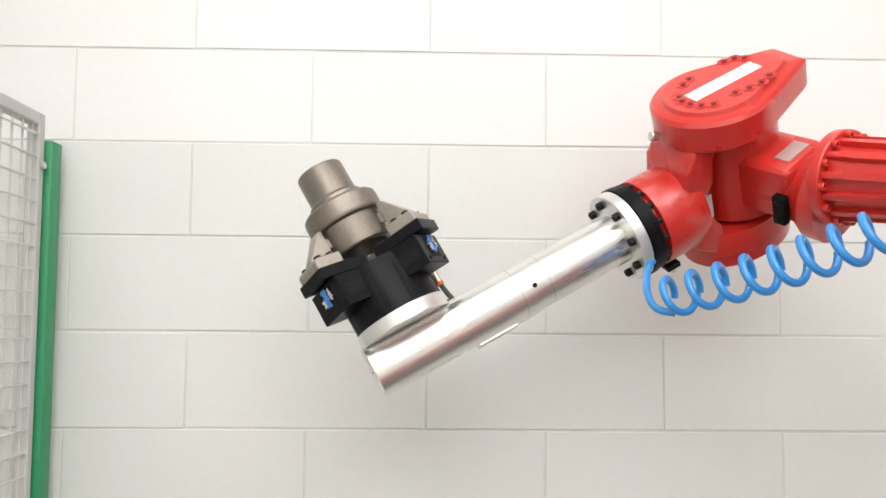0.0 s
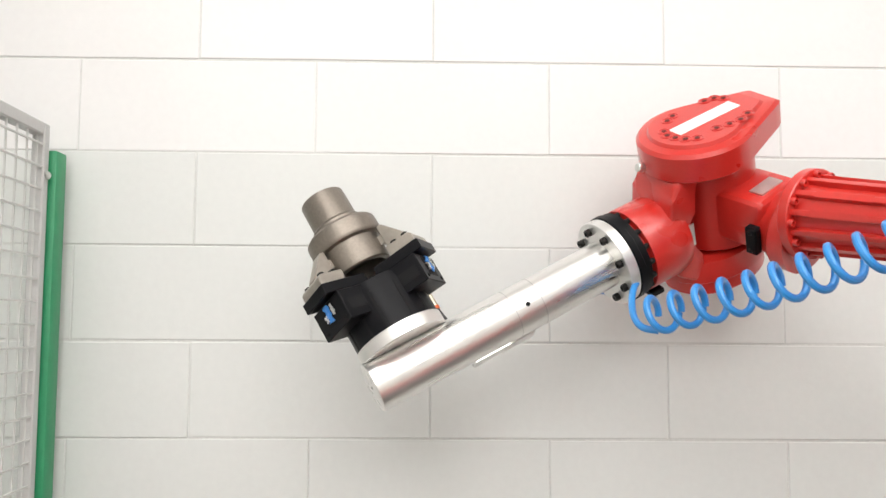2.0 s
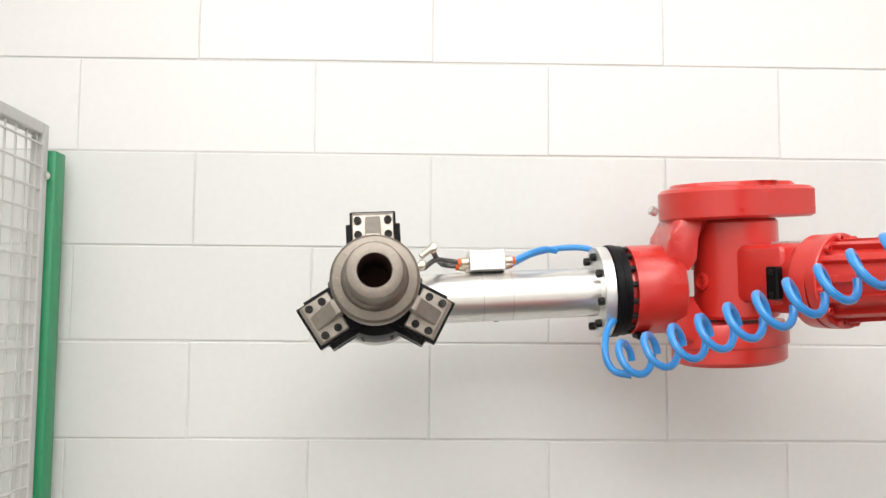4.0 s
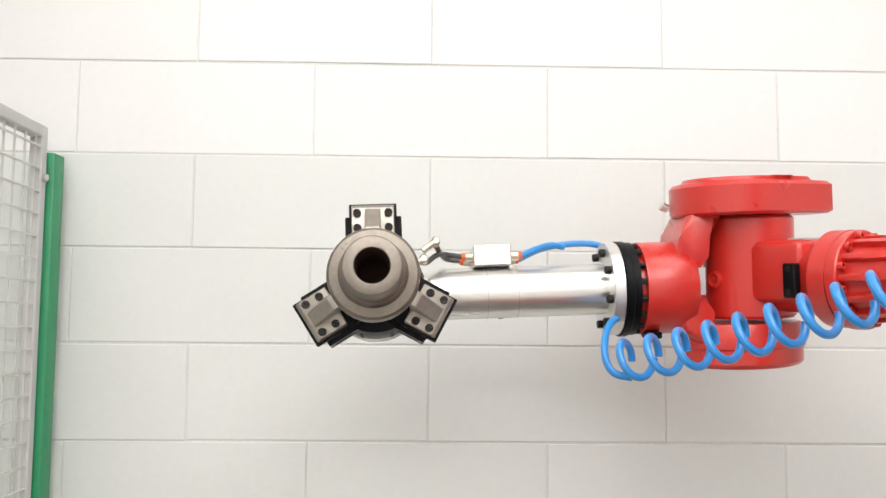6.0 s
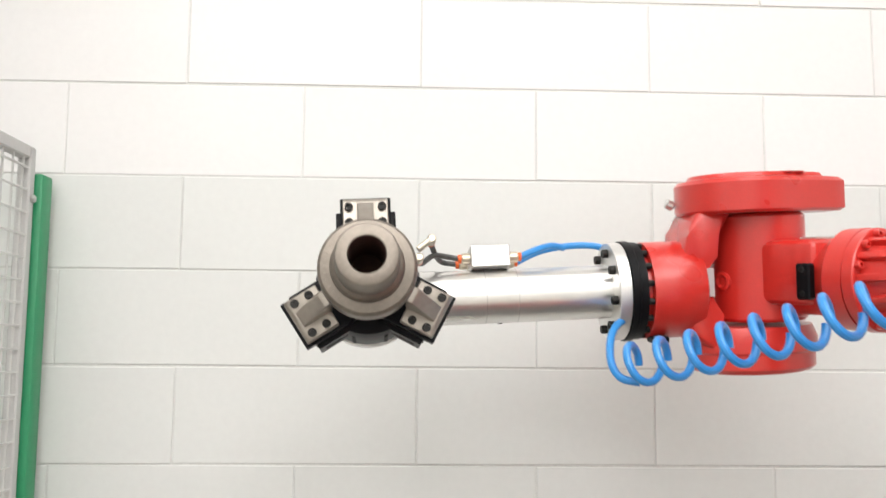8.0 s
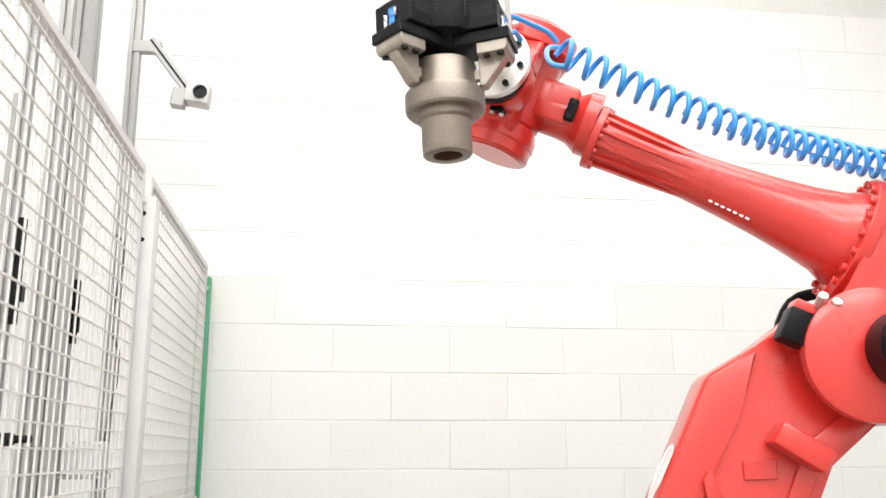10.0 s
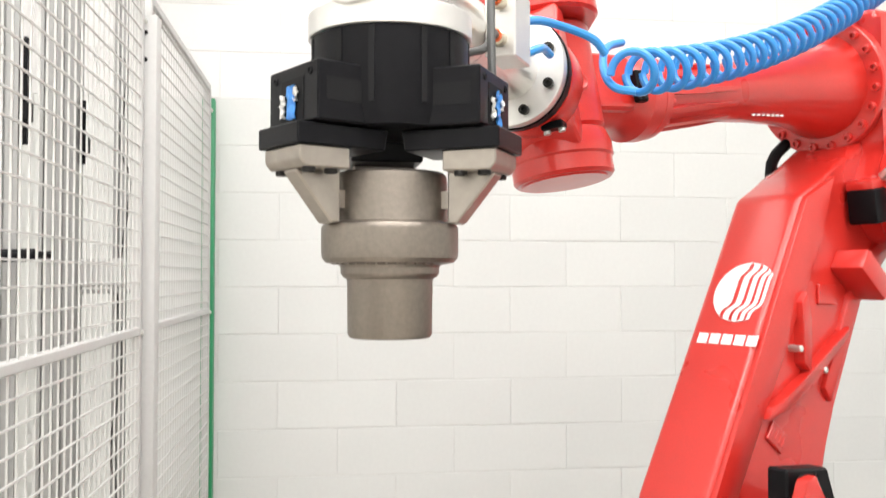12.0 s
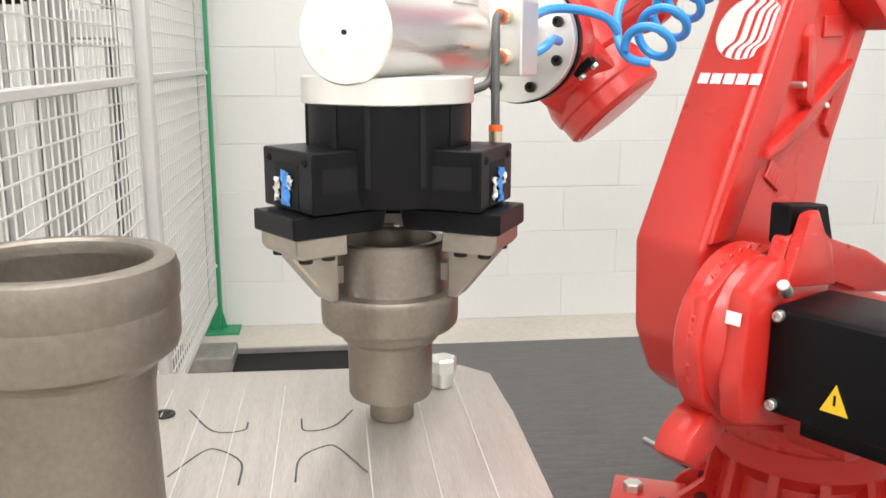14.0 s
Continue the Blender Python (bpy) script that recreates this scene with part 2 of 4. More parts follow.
def fence_panel(y_far, y_near, label):
    p = empty("mesh_fence", pose(FX, (y_far + y_near) / 2, 0), label, "fence", "safety fence panels")
    w, z0, z1 = abs(y_far - y_near), 0.12, 2.035
    h = w / 2
    for y in (-h + 0.013, h - 0.013):
        part("upright", box(BM(), (0, y, (z0 + z1) / 2), (0.026, 0.026, z1 - z0), 0.003), FENCE, p)
    for z in (z0 + 0.013, z1 - 0.013):
        part("rail", box(BM(), (0, 0, z), (0.026, w - 0.052, 0.026), 0.003), FENCE, p)
    part("cross_rail", box(BM(), (0.002, 0, 1.105), (0.022, w - 0.052, 0.022), 0.003), FENCE, p)
    bm = BM()
    n = int(w / 0.042)
    for i in range(1, n):
        y = -h + w * i / n
        box(bm, (0.006, y, (z0 + z1) / 2), (0.0035, 0.0035, z1 - z0 - 0.04))
    n = int((z1 - z0) / 0.044)
    for i in range(1, n):
        box(bm, (0.0095, 0, z0 + (z1 - z0) * i / n), (0.0035, w - 0.04, 0.0035))
    tagged(part("wire_mesh", bm, WIRE, p, "welded pale wire mesh"), kind="stuff")
    for y in (-h + 0.013, h - 0.013):
        for z in (1.93, 1.10, 0.3):
            part("clip", rod(BM(), (0.012, y, z), (0.021, y, z), 0.008, 0.002, 12), ZINC, p)
    return p


def fence_post(x, y, mat, label, w=0.05, top=1.985):
    p = empty("fence_post", pose(x, y, 0), label, "post", "safety fence posts")
    part("tube", box(BM(), (0, 0, top / 2 + 0.006), (w, w, top - 0.012), 0.004, seg=2), mat, p)
    part("foot_plate", box(BM(), (0.02, -0.01, 0.006), (0.16, 0.12, 0.012), 0.002), mat, p)
    part("stiffener", prism(BM(), [(w / 2, 0.012), (w / 2 + 0.02, 0.012), (w / 2, 0.10)], -0.004, 0.004), mat, p)
    for z in (1.905, 1.832):
        # black disc painted as the shade of a bolt hole, no bore
        part("bolt_hole_shade", rod(BM(), (0.0, -w / 2 - 0.0006, z), (0.0, -w / 2 + 0.001, z), 0.0065, 0, 14), PIT, p)
    return p


def profile_post(x, y, h, s=0.045):
    p = empty("aluminium_post", pose(x, y, 0), "slotted aluminium profile post standing behind the wire fence", "post", "aluminium posts")
    h2, sl, d = s / 2, 0.005, 0.012
    quarter = [(h2, -h2), (h2, -sl), (h2 - d, -sl), (h2 - d, sl), (h2, sl)]
    outline = []
    for a in range(4):
        c, n = math.cos(a * math.pi / 2), math.sin(a * math.pi / 2)
        outline += [(x * c - y * n, x * n + y * c) for x, y in quarter]
    flat = Matrix(((1, 0, 0, 0), (0, 0, 1, 0), (0, 1, 0, 0), (0, 0, 0, 1)))
    bm = prism(BM(), outline, 0, h, flat)
    part("profile", bm, PROFILE, p)
    return p


def build_fence():
    fence_panel(-0.085, -1.30, "pale grey framed wire mesh fence panel next to the block wall")
    fence_panel(-1.385, -2.60, "pale grey framed wire mesh fence panel of the robot cell")
    fence_post(FX, -0.052, GREEN, "green painted steel fence post with a bolted foot plate")
    fence_post(FX + 0.012, -1.342, FENCE, "light grey steel fence post between two mesh panels", 0.06, 1.955)
    # machinery behind the mesh
    for x, y, h, w in ((-0.56, -0.40, 3.2, 0.045), (-0.59, -1.42, 3.0, 0.03), (-0.60, -1.12, 3.0, 0.04), (-0.60, -0.93, 3.0, 0.08), (-0.63, -0.74, 3.0, 0.045), (-0.95, -0.45, 2.6, 0.045), (-1.05, -1.15, 2.4, 0.06)):
        profile_post(x, y, h, w)
    for x, y, z, n in ((-0.567, -1.42, 1.73, 0.28), (-0.552, -0.93, 1.70, 0.20)):
        r = empty("black_guide_rail", pose(x, y, z), "narrow matt black guide rail on an aluminium post", "rail", "guide rails")
        part("rail", box(BM(), (0, 0, 0), (0.022, 0.018, n), 0.002), BLACK_MATT, r)
        part("carriage", box(BM(), (0.008, 0.0, -n * 0.2), (0.026, 0.03, 0.05), 0.003), BLACK, r)
    s = empty("sensor_bracket", pose(-0.56, -0.40, 2.84), "white sensor on an aluminium bracket arm above the fence", "sensor")
    part("bracket_plate", box(BM(), (0.05, -0.01, 0.0), (0.11, 0.035, 0.05), 0.003), PROFILE, s)
    part("arm", box(BM(), (0, 0, 0), (0.036, 0.034, 0.28), 0.002, Matrix.Translation((0.145, -0.01, -0.08)) @ Matrix.Rotation(radians(-37), 4, "Y")), PROFILE, s)
    # black strip laid on the arm as the shade of its slot
    part("arm_slot_shade", box(BM(), (0, -0.0175, 0), (0.008, 0.002, 0.27), 0, Matrix.Translation((0.145, -0.01, -0.08)) @ Matrix.Rotation(radians(-37), 4, "Y")), PIT, s)
    part("arm_bracket", box(BM(), (0.215, -0.02, -0.185), (0.055, 0.05, 0.075), 0.004, Matrix.Rotation(radians(8), 4, "Y")), PROFILE, s)
    head = part("sensor_head", box(BM(), (0.285, -0.025, -0.162), (0.092, 0.08, 0.078), 0.005, Matrix.Rotation(radians(8), 4, "Y"), 2), FENCE, s)
    part("lens", lathe(BM(), [(0, 0), (0.027, 0), (0.027, 0.007), (0.018, 0.007), (0.016, 0.001), (0, 0.001)], along((0.272, -0.067, -0.2), (0.272, -0.2, -0.2)), 20), BLACK, head)
    t = empty("camera_probe", pose(-0.56, -1.52, 1.30), "small black inspection probe held behind the fence", "probe")
    part("barrel", rod(BM(), (-0.08, 0, 0), (0.06, 0, 0.002), 0.016, 0.003), BLACK, t)
    part("nose", rod(BM(), (0.055, 0, 0.002), (0.10, 0, 0.003), 0.009, 0.002), BLACK_MATT, t)
    part("stalk", rod(BM(), (-0.06, 0, 0), (-0.06, 0, -1.30), 0.012), PROFILE, t)
    b = empty("junction_box", pose(-0.52, -0.86, 1.25), "pale grey junction box with hanging cables on a post", "box")
    part("shelf", box(BM(), (0, 0, -0.05), (0.22, 0.12, 0.012), 0.002), PROFILE, b)
    part("body", box(BM(), (0, 0, 0.01), (0.16, 0.09, 0.09), 0.006), FENCE, b)
    part("cable", pipe(BM(), [(0.07, 0.0, 0.05), (0.10, -0.01, 0.3), (0.07, -0.02, 0.42), (0.09, -0.02, 0.66), (0.05, 0, 0.72)], 0.004), DARK_HOSE, b)
    part("cable", pipe(BM(), [(0.06, 0.0, -0.05), (0.08, -0.01, -0.3), (0.05, -0.02, -0.55), (0.07, 0, -0.75), (0.06, 0, -1.24)], 0.004), DARK_HOSE, b)
    k = empty("floor_plinth", pose(-0.31, -0.49, 0), "low worn grey steel block on the floor by the green post", "plinth")
    part("block", box(BM(), (0, 0, 0.03), (0.30, 0.19, 0.06), 0.006), GREY_STEEL, k)
    g = empty("floor_grating", pose(0.07, -0.53, 0), "black steel floor channel beside the rubber mat", "channel")
    part("tray", box(BM(), (0, 0, 0.010), (0.46, 0.20, 0.02), 0.002), PIT, g)
    part("lip", box(BM(), (0, 0.108, 0.020), (0.46, 0.016, 0.040), 0.002), GREY_STEEL, g)


# ---------------- fixture table ----------------
TZ = 0.81


def scaled(x, y, k=0.923):
    return 0.23 + k * (x - 0.23), -3.815 + k * (y + 3.815)


def build_table():
    t = empty("fixture_table", pose(0.12, -3.0, 0), "brushed steel fixture table with scribed grooves and marker lines", "table")
    ox, oy = 0.12, -3.0
    corners = [(-0.26, -2.725), (0.388, -2.74), (0.421, -2.775), (0.424, -2.90), (0.419, -3.28), (-0.26, -3.28)]
    poly = [(a - ox, b - oy) for a, b in (scaled(*c) for c in corners)]
    bm = BM()
    flat = Matrix(((1, 0, 0, 0), (0, 0, 1, 0), (0, 1, 0, 0), (0, 0, 0, 1)))
    prism(bm, poly, TZ - 0.028, TZ, flat, 0.003, 2)
    part("top_plate", bm, PLATE, t)
    for x in (0.035, 0.077, 0.119, 0.167, 0.259, 0.321, 0.372):
        gx, gy = scaled(x, -2.95)
        part("groove", box(BM(), (gx - ox, -0.07, TZ + 0.0002), (0.0010, 0.40, 0.0006)), SCRIBE, t)
    strokes = [[(0.064, -2.856), (0.097, -2.917), (0.129, -2.918), (0.132, -2.897)], [(0.189, -2.895), (0.194, -2.927), (0.224, -2.919), (0.245, -2.877)],
               [(0.068, -3.018), (0.094, -2.966), (0.111, -2.966), (0.134, -2.996), (0.136, -3.043)], [(0.188, -3.044), (0.191, -2.993), (0.216, -2.967), (0.230, -2.976), (0.256, -3.032)]]
    for s in strokes:
        pts = [scaled(*p) for p in s]
        bm = pipe(BM(), [(a - ox, b - oy, 0) for a, b in pts], 0.0010, 8)
        bmesh.ops.transform(bm, matrix=Matrix.Translation((0, 0, TZ + 0.0003)) @ Matrix.Diagonal((1, 1, 0.2, 1)), verts=bm.verts)
        part("pen_mark", bm, MARKER, t, "hand-drawn black marker outline")
    hx, hy = scaled(0.037, -2.866)
    # no bore is cut: the black floor stands in for the hole's shade
    part("threaded_hole", lathe(BM(), [(0.012, 0), (0.012, 0.0015), (0.008, 0.0015), (0.007, 0.0003), (0, 0.0003)], pose(hx - ox, hy - oy, TZ), 20), BOLT_BLACK, t)
    sx, sy = 0.284 - ox, -2.966 - oy
    part("locating_stud", lathe(BM(), [(0, 0), (0.0215, 0), (0.0222, 0.001), (0.0222, 0.070), (0.0212, 0.076), (0.0135, 0.094), (0.0125, 0.101), (0.0100, 0.104), (0, 0.104)], pose(sx, sy, TZ), 32), IRON, t, "turned steel locating stud with a tapered nose")
    bx, by = scaled(0.355, -2.813)
    bm = rod(BM(), (bx - ox, by - oy, TZ), (bx - ox, by - oy, TZ + 0.018), 0.0115, 0.001)
    part("bolt_shank", bm, ZINC, t)
    bm = hex_head(BM(), pose(bx - ox, by - oy, TZ + 0.018, 0, 0, 12), 0.0165, 0.016)
    part("bolt_head", bm, ZINC, t, "zinc-plated hex bolt head")
    for x in (-0.22, 0.18):
        for y in (-0.20, 0.12):
            part("leg", box(BM(), (x, y, (TZ - 0.03) / 2), (0.06, 0.06, TZ - 0.03), 0.004), GREY_STEEL, t)
    for y in (-0.20, 0.12):
        part("apron", box(BM(), (-0.02, y, TZ - 0.07), (0.34, 0.04, 0.08), 0.003), GREY_STEEL, t)
    # the waiting casting
    c = empty("iron_casting", pose(0.050, -3.235, TZ), "hollow grey iron casting with a thick rim standing on the plate", "casting")
    prof = [(0.048, 0), (0.0575, 0), (0.0605, 0.004), (0.0575, 0.110), (0.058, 0.140), (0.0605, 0.157), (0.066, 0.163), (0.052, 0.163)]
    body = part("body", lathe(BM(), [(q, z * 1.02) for q, z in prof], None, 64), IRON, c)
    prof = [(0.055, 0.160), (0.0690, 0.1635), (0.0745, 0.168), (0.0768, 0.175), (0.0768, 0.196), (0.0762, 0.199), (0.0780, 0.203), (0.0780, 0.219), (0.0755, 0.2262), (0.072, 0.228), (0.0645, 0.228), (0.0620, 0.226), (0.0610, 0.222), (0.0605, 0.165)]
    part("rim", lathe(BM(), [(q, z * 1.02) for q, z in prof], None, 72), IRON, c, "thick rounded rim")
    part("bore", lathe(BM(), [(0.0606, 0.222), (0.0604, 0.19), (0.052, 0.16), (0.050, 0.02), (0, 0.02)], None, 64), IRON, c)


# ---------------- gripper, carried casting ----------------
K = 0.93  # common scale of wrist and tool


def ks(m=None):
    return Matrix.Scale(K, 4)


def kfinish(name, bm, mat, parent, label=""):
    bmesh.ops.transform(bm, matrix=Matrix.Scale(K, 4), verts=bm.verts)
    return finish(name, bm, mat, parent, label)


def crumple(m, x, y0, y1, z0, z1, seed):
    """A torn scrap of foil, facing +x."""
    rng, bm, n, k = random.Random(seed), BM(), 4, 7
    grid = []
    for j in range(k + 1):
        z = z0 + (z1 - z0) * j / k
        pinch = rng.uniform(0.0, 0.35)
        grid.append([bm.verts.new(m @ Vector((x + rng.uniform(0, 0.0045), y0 + (y1 - y0) * (pinch / 2 + (1 - pinch) * i / n) + rng.uniform(-0.001, 0.001), z + rng.uniform(-0.001, 0.001)))) for i in range(n + 1)])
    for a, b in zip(grid, grid[1:]):
        for i in range(n):
            bm.faces.new((a[i], a[i + 1], b[i + 1], b[i]))
    ex = bmesh.ops.extrude_face_region(bm, geom=bm.faces[:])
    bmesh.ops.translate(bm, vec=m.to_3x3() @ Vector((-0.001, 0, 0)), verts=[v for v in ex["geom"] if isinstance(v, bmesh.types.BMVert)])
    return bm


def build_gripper():
    g = empty("gripper_tool", Matrix(), "aluminium tool arm with a black three-jaw gripper", "gripper")
    part_k = kfinish
    tube = part_k("arm_tube", rod(BM(), (-0.092, 0, 0), (0.432, 0, 0), 0.048, 0.0015, 64), ALU, g, "turned aluminium tube with scribed lines")
    for x in (0.205, 0.262):
        part_k("scribed_ring", lathe(BM(), [(0.0478, -0.0008), (0.0484, -0.0008), (0.0484, 0.0008), (0.0478, 0.0008)], along((x, 0, 0), (1, 0, 0)), 64), SCRIBE, tube)
    part_k("centre_mark", rod(BM(), (-0.0930, 0, 0), (-0.091, 0, 0), 0.0026, 0, 12), BOLT_BLACK, tube)
    # black disc for the shade in the hole, tube stays solid
    part_k("drilled_hole_shade", rod(BM(), (0.232, 0.0465, 0.008), (0.232, 0.0486, 0.008), 0.0045, 0, 14), PIT, tube)
    part_k("key_pad", box(BM(), (0.140, -0.016, 0.0440), (0.080, 0.036, 0.016), 0.0012), ALU, tube)
    fl = part_k("mounting_flange", lathe(BM(), [(0.046, 0), (0.0868, 0), (0.088, 0.0012), (0.088, 0.0208), (0.0868, 0.022), (0.046, 0.022)], along((0.43, 0, 0), (1, 0, 0)), 72), ALU_FLAT, g, "round aluminium mounting flange")
    for i in range(8):
        a = 2 * math.pi * (i + 0.5) / 8
        part_k("cap_screw", socket_bolt(BM(), along((0.43, 0.07 * math.cos(a), 0.07 * math.sin(a)), (0, 0.07 * math.cos(a), 0.07 * math.sin(a))), 0.0078, 0.0105), BOLT_BLACK, fl)
    # seat disc that meets the tube, and the body
    part_k("seat_disc", lathe(BM(), [(0, 0.0405), (0.070, 0.0405), (0.0865, 0.041), (0.0875, 0.042), (0.0875, 0.0655), (0.0865, 0.0665), (0, 0.0665)], pose(0, 0, 0, 180), 72), ALU_FLAT, g, "round aluminium seat disc under the tube")
    body = part_k("gripper_body", lathe(BM(), [(0, -0.0665), (0.083, -0.0665), (0.084, -0.0675), (0.084, -0.145), (0.080, -0.165), (0.03, -0.167), (0, -0.167)], None, 72), BLACK, g, "black anodised gripper body")
    for i in range(6):
        a = radians(60 * i + 12)
        # slots are raised black strips, their shade put into the colour
        part_k("body_slot_shade", box(BM(), (0.0835, 0, -0.106), (0.003, 0.006, 0.076), 0, Matrix.Rotation(a, 4, "Z")), PIT, body)
        part_k("body_slot_shade", box(BM(), (0.0835, 0, -0.106), (0.003, 0.006, 0.076), 0, Matrix.Rotation(a + radians(36), 4, "Z")), PIT, body)
    for i in range(3):
        m = Matrix.Rotation(radians(-90 + 120 * i), 4, "Z")
        guide = BM()
        prism(guide, [(0.02, -0.108), (0.118, -0.108), (0.118, -0.166), (0.02, -0.166)], -0.048, 0.048, m, 0.0015, 1)
        jg = part_k("jaw_guide", guide, BLACK, g)
        # dark sheet on the guide's end face paints the shade of the recess
        part_k("guide_slot_shade", prism(BM(), [(0.1175, -0.121), (0.1186, -0.121), (0.1186, -0.163), (0.1175, -0.163)], -0.022, 0.022, m), PIT, jg)
        part_k("dust_seal", crumple(m, 0.1195, -0.007, 0.010, -0.161, -0.128, 11 + i), BLUE_FOIL, jg, "crumpled blue dust seal")
        # two silver scraps added to imitate white glints in the recess
        part_k("glint_flap", crumple(m, 0.1192, -0.019, -0.011, -0.158, -0.136, 21 + i), ALU_FLAT, jg, "crumpled silver scrap standing in for white glints")
        part_k("glint_flap", crumple(m, 0.1196, 0.007, 0.016, -0.145, -0.132, 31 + i), ALU_FLAT, jg, "crumpled silver scrap standing in for white glints")
        for sy in (-1, 1):
            # thin black sheet as the pocket's shade, nothing is hollowed
            part_k("flank_pocket_shade", prism(BM(), [(0.062, -0.124), (0.108, -0.124), (0.108, -0.146), (0.062, -0.146)], 0.0478 * sy, 0.0484 * sy, m), PIT, jg)
        for sy in (-0.034, 0.034):
            part_k("set_screw", socket_bolt(BM(), m @ along((0.1175, sy, -0.118), (0.2, sy, -0.118)), 0.004, 0.002), PIT, jg)
        part_k("carrier", prism(BM(), [(0.030, -0.168), (0.135, -0.168), (0.135, -0.189), (0.034, -0.189)], -0.040, 0.040, m, 0.0015, 1), BLACK, g, "black sliding jaw carrier")
        jaw = part_k("jaw", prism(BM(), [(0.0705, -0.206), (0.115, -0.206), (0.122, -0.212), (0.081, -0.262), (0.0705, -0.262)], -0.013, 0.013, m, 0.0018, 1), JAW, g, "ground steel gripping jaw with a sloping gusset")
        part_k("jaw_base", prism(BM(), [(0.0735, -0.189), (0.130, -0.189), (0.130, -0.203), (0.124, -0.210), (0.0735, -0.210)], -0.0355, 0.0355, m, 0.0015, 1), JAW, jaw)
        part_k("grip_pad", prism(BM(), [(0.0610, -0.228), (0.072, -0.228), (0.072, -0.246), (0.0610, -0.246)], -0.007, 0.007, m), JAW, jaw)
        for sx in (0.090, 0.115):
            for sy in (-0.026, 0.026):
                part_k("cap_screw", socket_bolt(BM(), m @ pose(sx, sy, -0.2098, 180), 0.0068, 0.005), BOLT_BLACK, jaw)
    # valve block and air lines on the tube
    vb = part_k("valve_block", box(BM(), (0.216, -0.066, 0.0), (0.070, 0.040, 0.088), 0.002), ALU_FLAT, g, "aluminium valve block with orange push-in fittings")
    for z in (0.024, -0.022):
        part_k("fitting", rod(BM(), (0.183, -0.066, z), (0.166, -0.066, z), 0.010, 0.002, 16), BRASS, vb)
        part_k("collet", rod(BM(), (0.170, -0.066, z), (0.160, -0.066, z), 0.008, 0.001, 16), ORANGE, vb)
        part_k("plug", rod(BM(), (0.249, -0.066, z), (0.268, -0.066, z), 0.010, 0.002, 16), BRASS, vb)
        part_k("collet", rod(BM(), (0.266, -0.066, z), (0.274, -0.066, z), 0.008, 0.001, 16), ORANGE, vb)
    part_k("air_line", pipe(BM(), [(0.165, -0.066, 0.024), (0.135, -0.070, 0.018), (0.122, -0.074, -0.02), (0.112, -0.078, -0.07), (0.108, -0.080, -0.10)], 0.005), DARK_HOSE, vb)
    part_k("air_line", pipe(BM(), [(0.165, -0.066, -0.022), (0.14, -0.070, -0.026), (0.115, -0.068, -0.050), (0.093, -0.052, -0.062), (0.086, -0.050, -0.095)], 0.005), DARK_HOSE, vb)
    for p in ((0.108, -0.080, -0.10), (0.086, -0.050, -0.095)):
        elbow = part_k("elbow_fitting", rod(BM(), p, (p[0], p[1], p[2] - 0.030), 0.0075, 0.002, 14), BRASS, vb)
        part_k("collet", rod(BM(), (p[0], p[1], p[2] + 0.005), (p[0], p[1], p[2] - 0.002), 0.0078, 0, 14), ORANGE, vb)
        part_k("spigot", rod(BM(), (p[0], p[1], p[2] - 0.024), (p[0] * 0.78, p[1] * 0.78, p[2] - 0.026), 0.006, 0, 12), BRASS, vb)
    return g


def build_casting():
    c = empty("carried_casting", Matrix(), "stepped hollow iron casting held in the gripper jaws", "casting")
    prof = [(0.050, -0.207), (0.0575, -0.207), (0.0602, -0.2095), (0.0612, -0.215), (0.0622, -0.256), (0.0628, -0.2585), (0.0710, -0.2615), (0.0728, -0.2645), (0.073, -0.268), (0.073, -0.291), (0.072, -0.297), (0.068, -0.3015), (0.0545, -0.304),
            (0.0527, -0.3065), (0.0524, -0.313), (0.050, -0.3165), (0.0465, -0.3185), (0.0456, -0.322), (0.0450, -0.3765), (0.0432, -0.380), (0.041, -0.381), (0.0275, -0.381), (0.0262, -0.3795)]
    body = kfinish("body", lathe(BM(), prof, None, 72), IRON, c, "shot-blasted iron body")
    kfinish("bore", lathe(BM(), [(0.0262, -0.3795), (0.0255, -0.35), (0.0255, -0.26), (0.0, -0.26)], None, 48), RUST, body, "rusty dark bore")
    kfinish("inner_wall", lathe(BM(), [(0.050, -0.207), (0.048, -0.211), (0.047, -0.235), (0.030, -0.240), (0.030, -0.258), (0.0, -0.258)], None, 48), IRON, body)
    # cast mark bars on the shoulder
    rng = random.Random(7)
    for i in range(13):
        a = radians(135 + i * 9.5)
        h = rng.uniform(0.004, 0.0065)
        kfinish("cast_mark", box(BM(), (0.0615, 0, -0.3030), (h, 0.0022, 0.0014), 0, Matrix.Rotation(a, 4, "Z")), IRON, body)
    return c


# ---------------- robot ----------------
BASE = (1.359, -1.917)
R0, SZ, L2, OFF, LA = 0.473, 0.669, 0.946, 0.267, 0.933


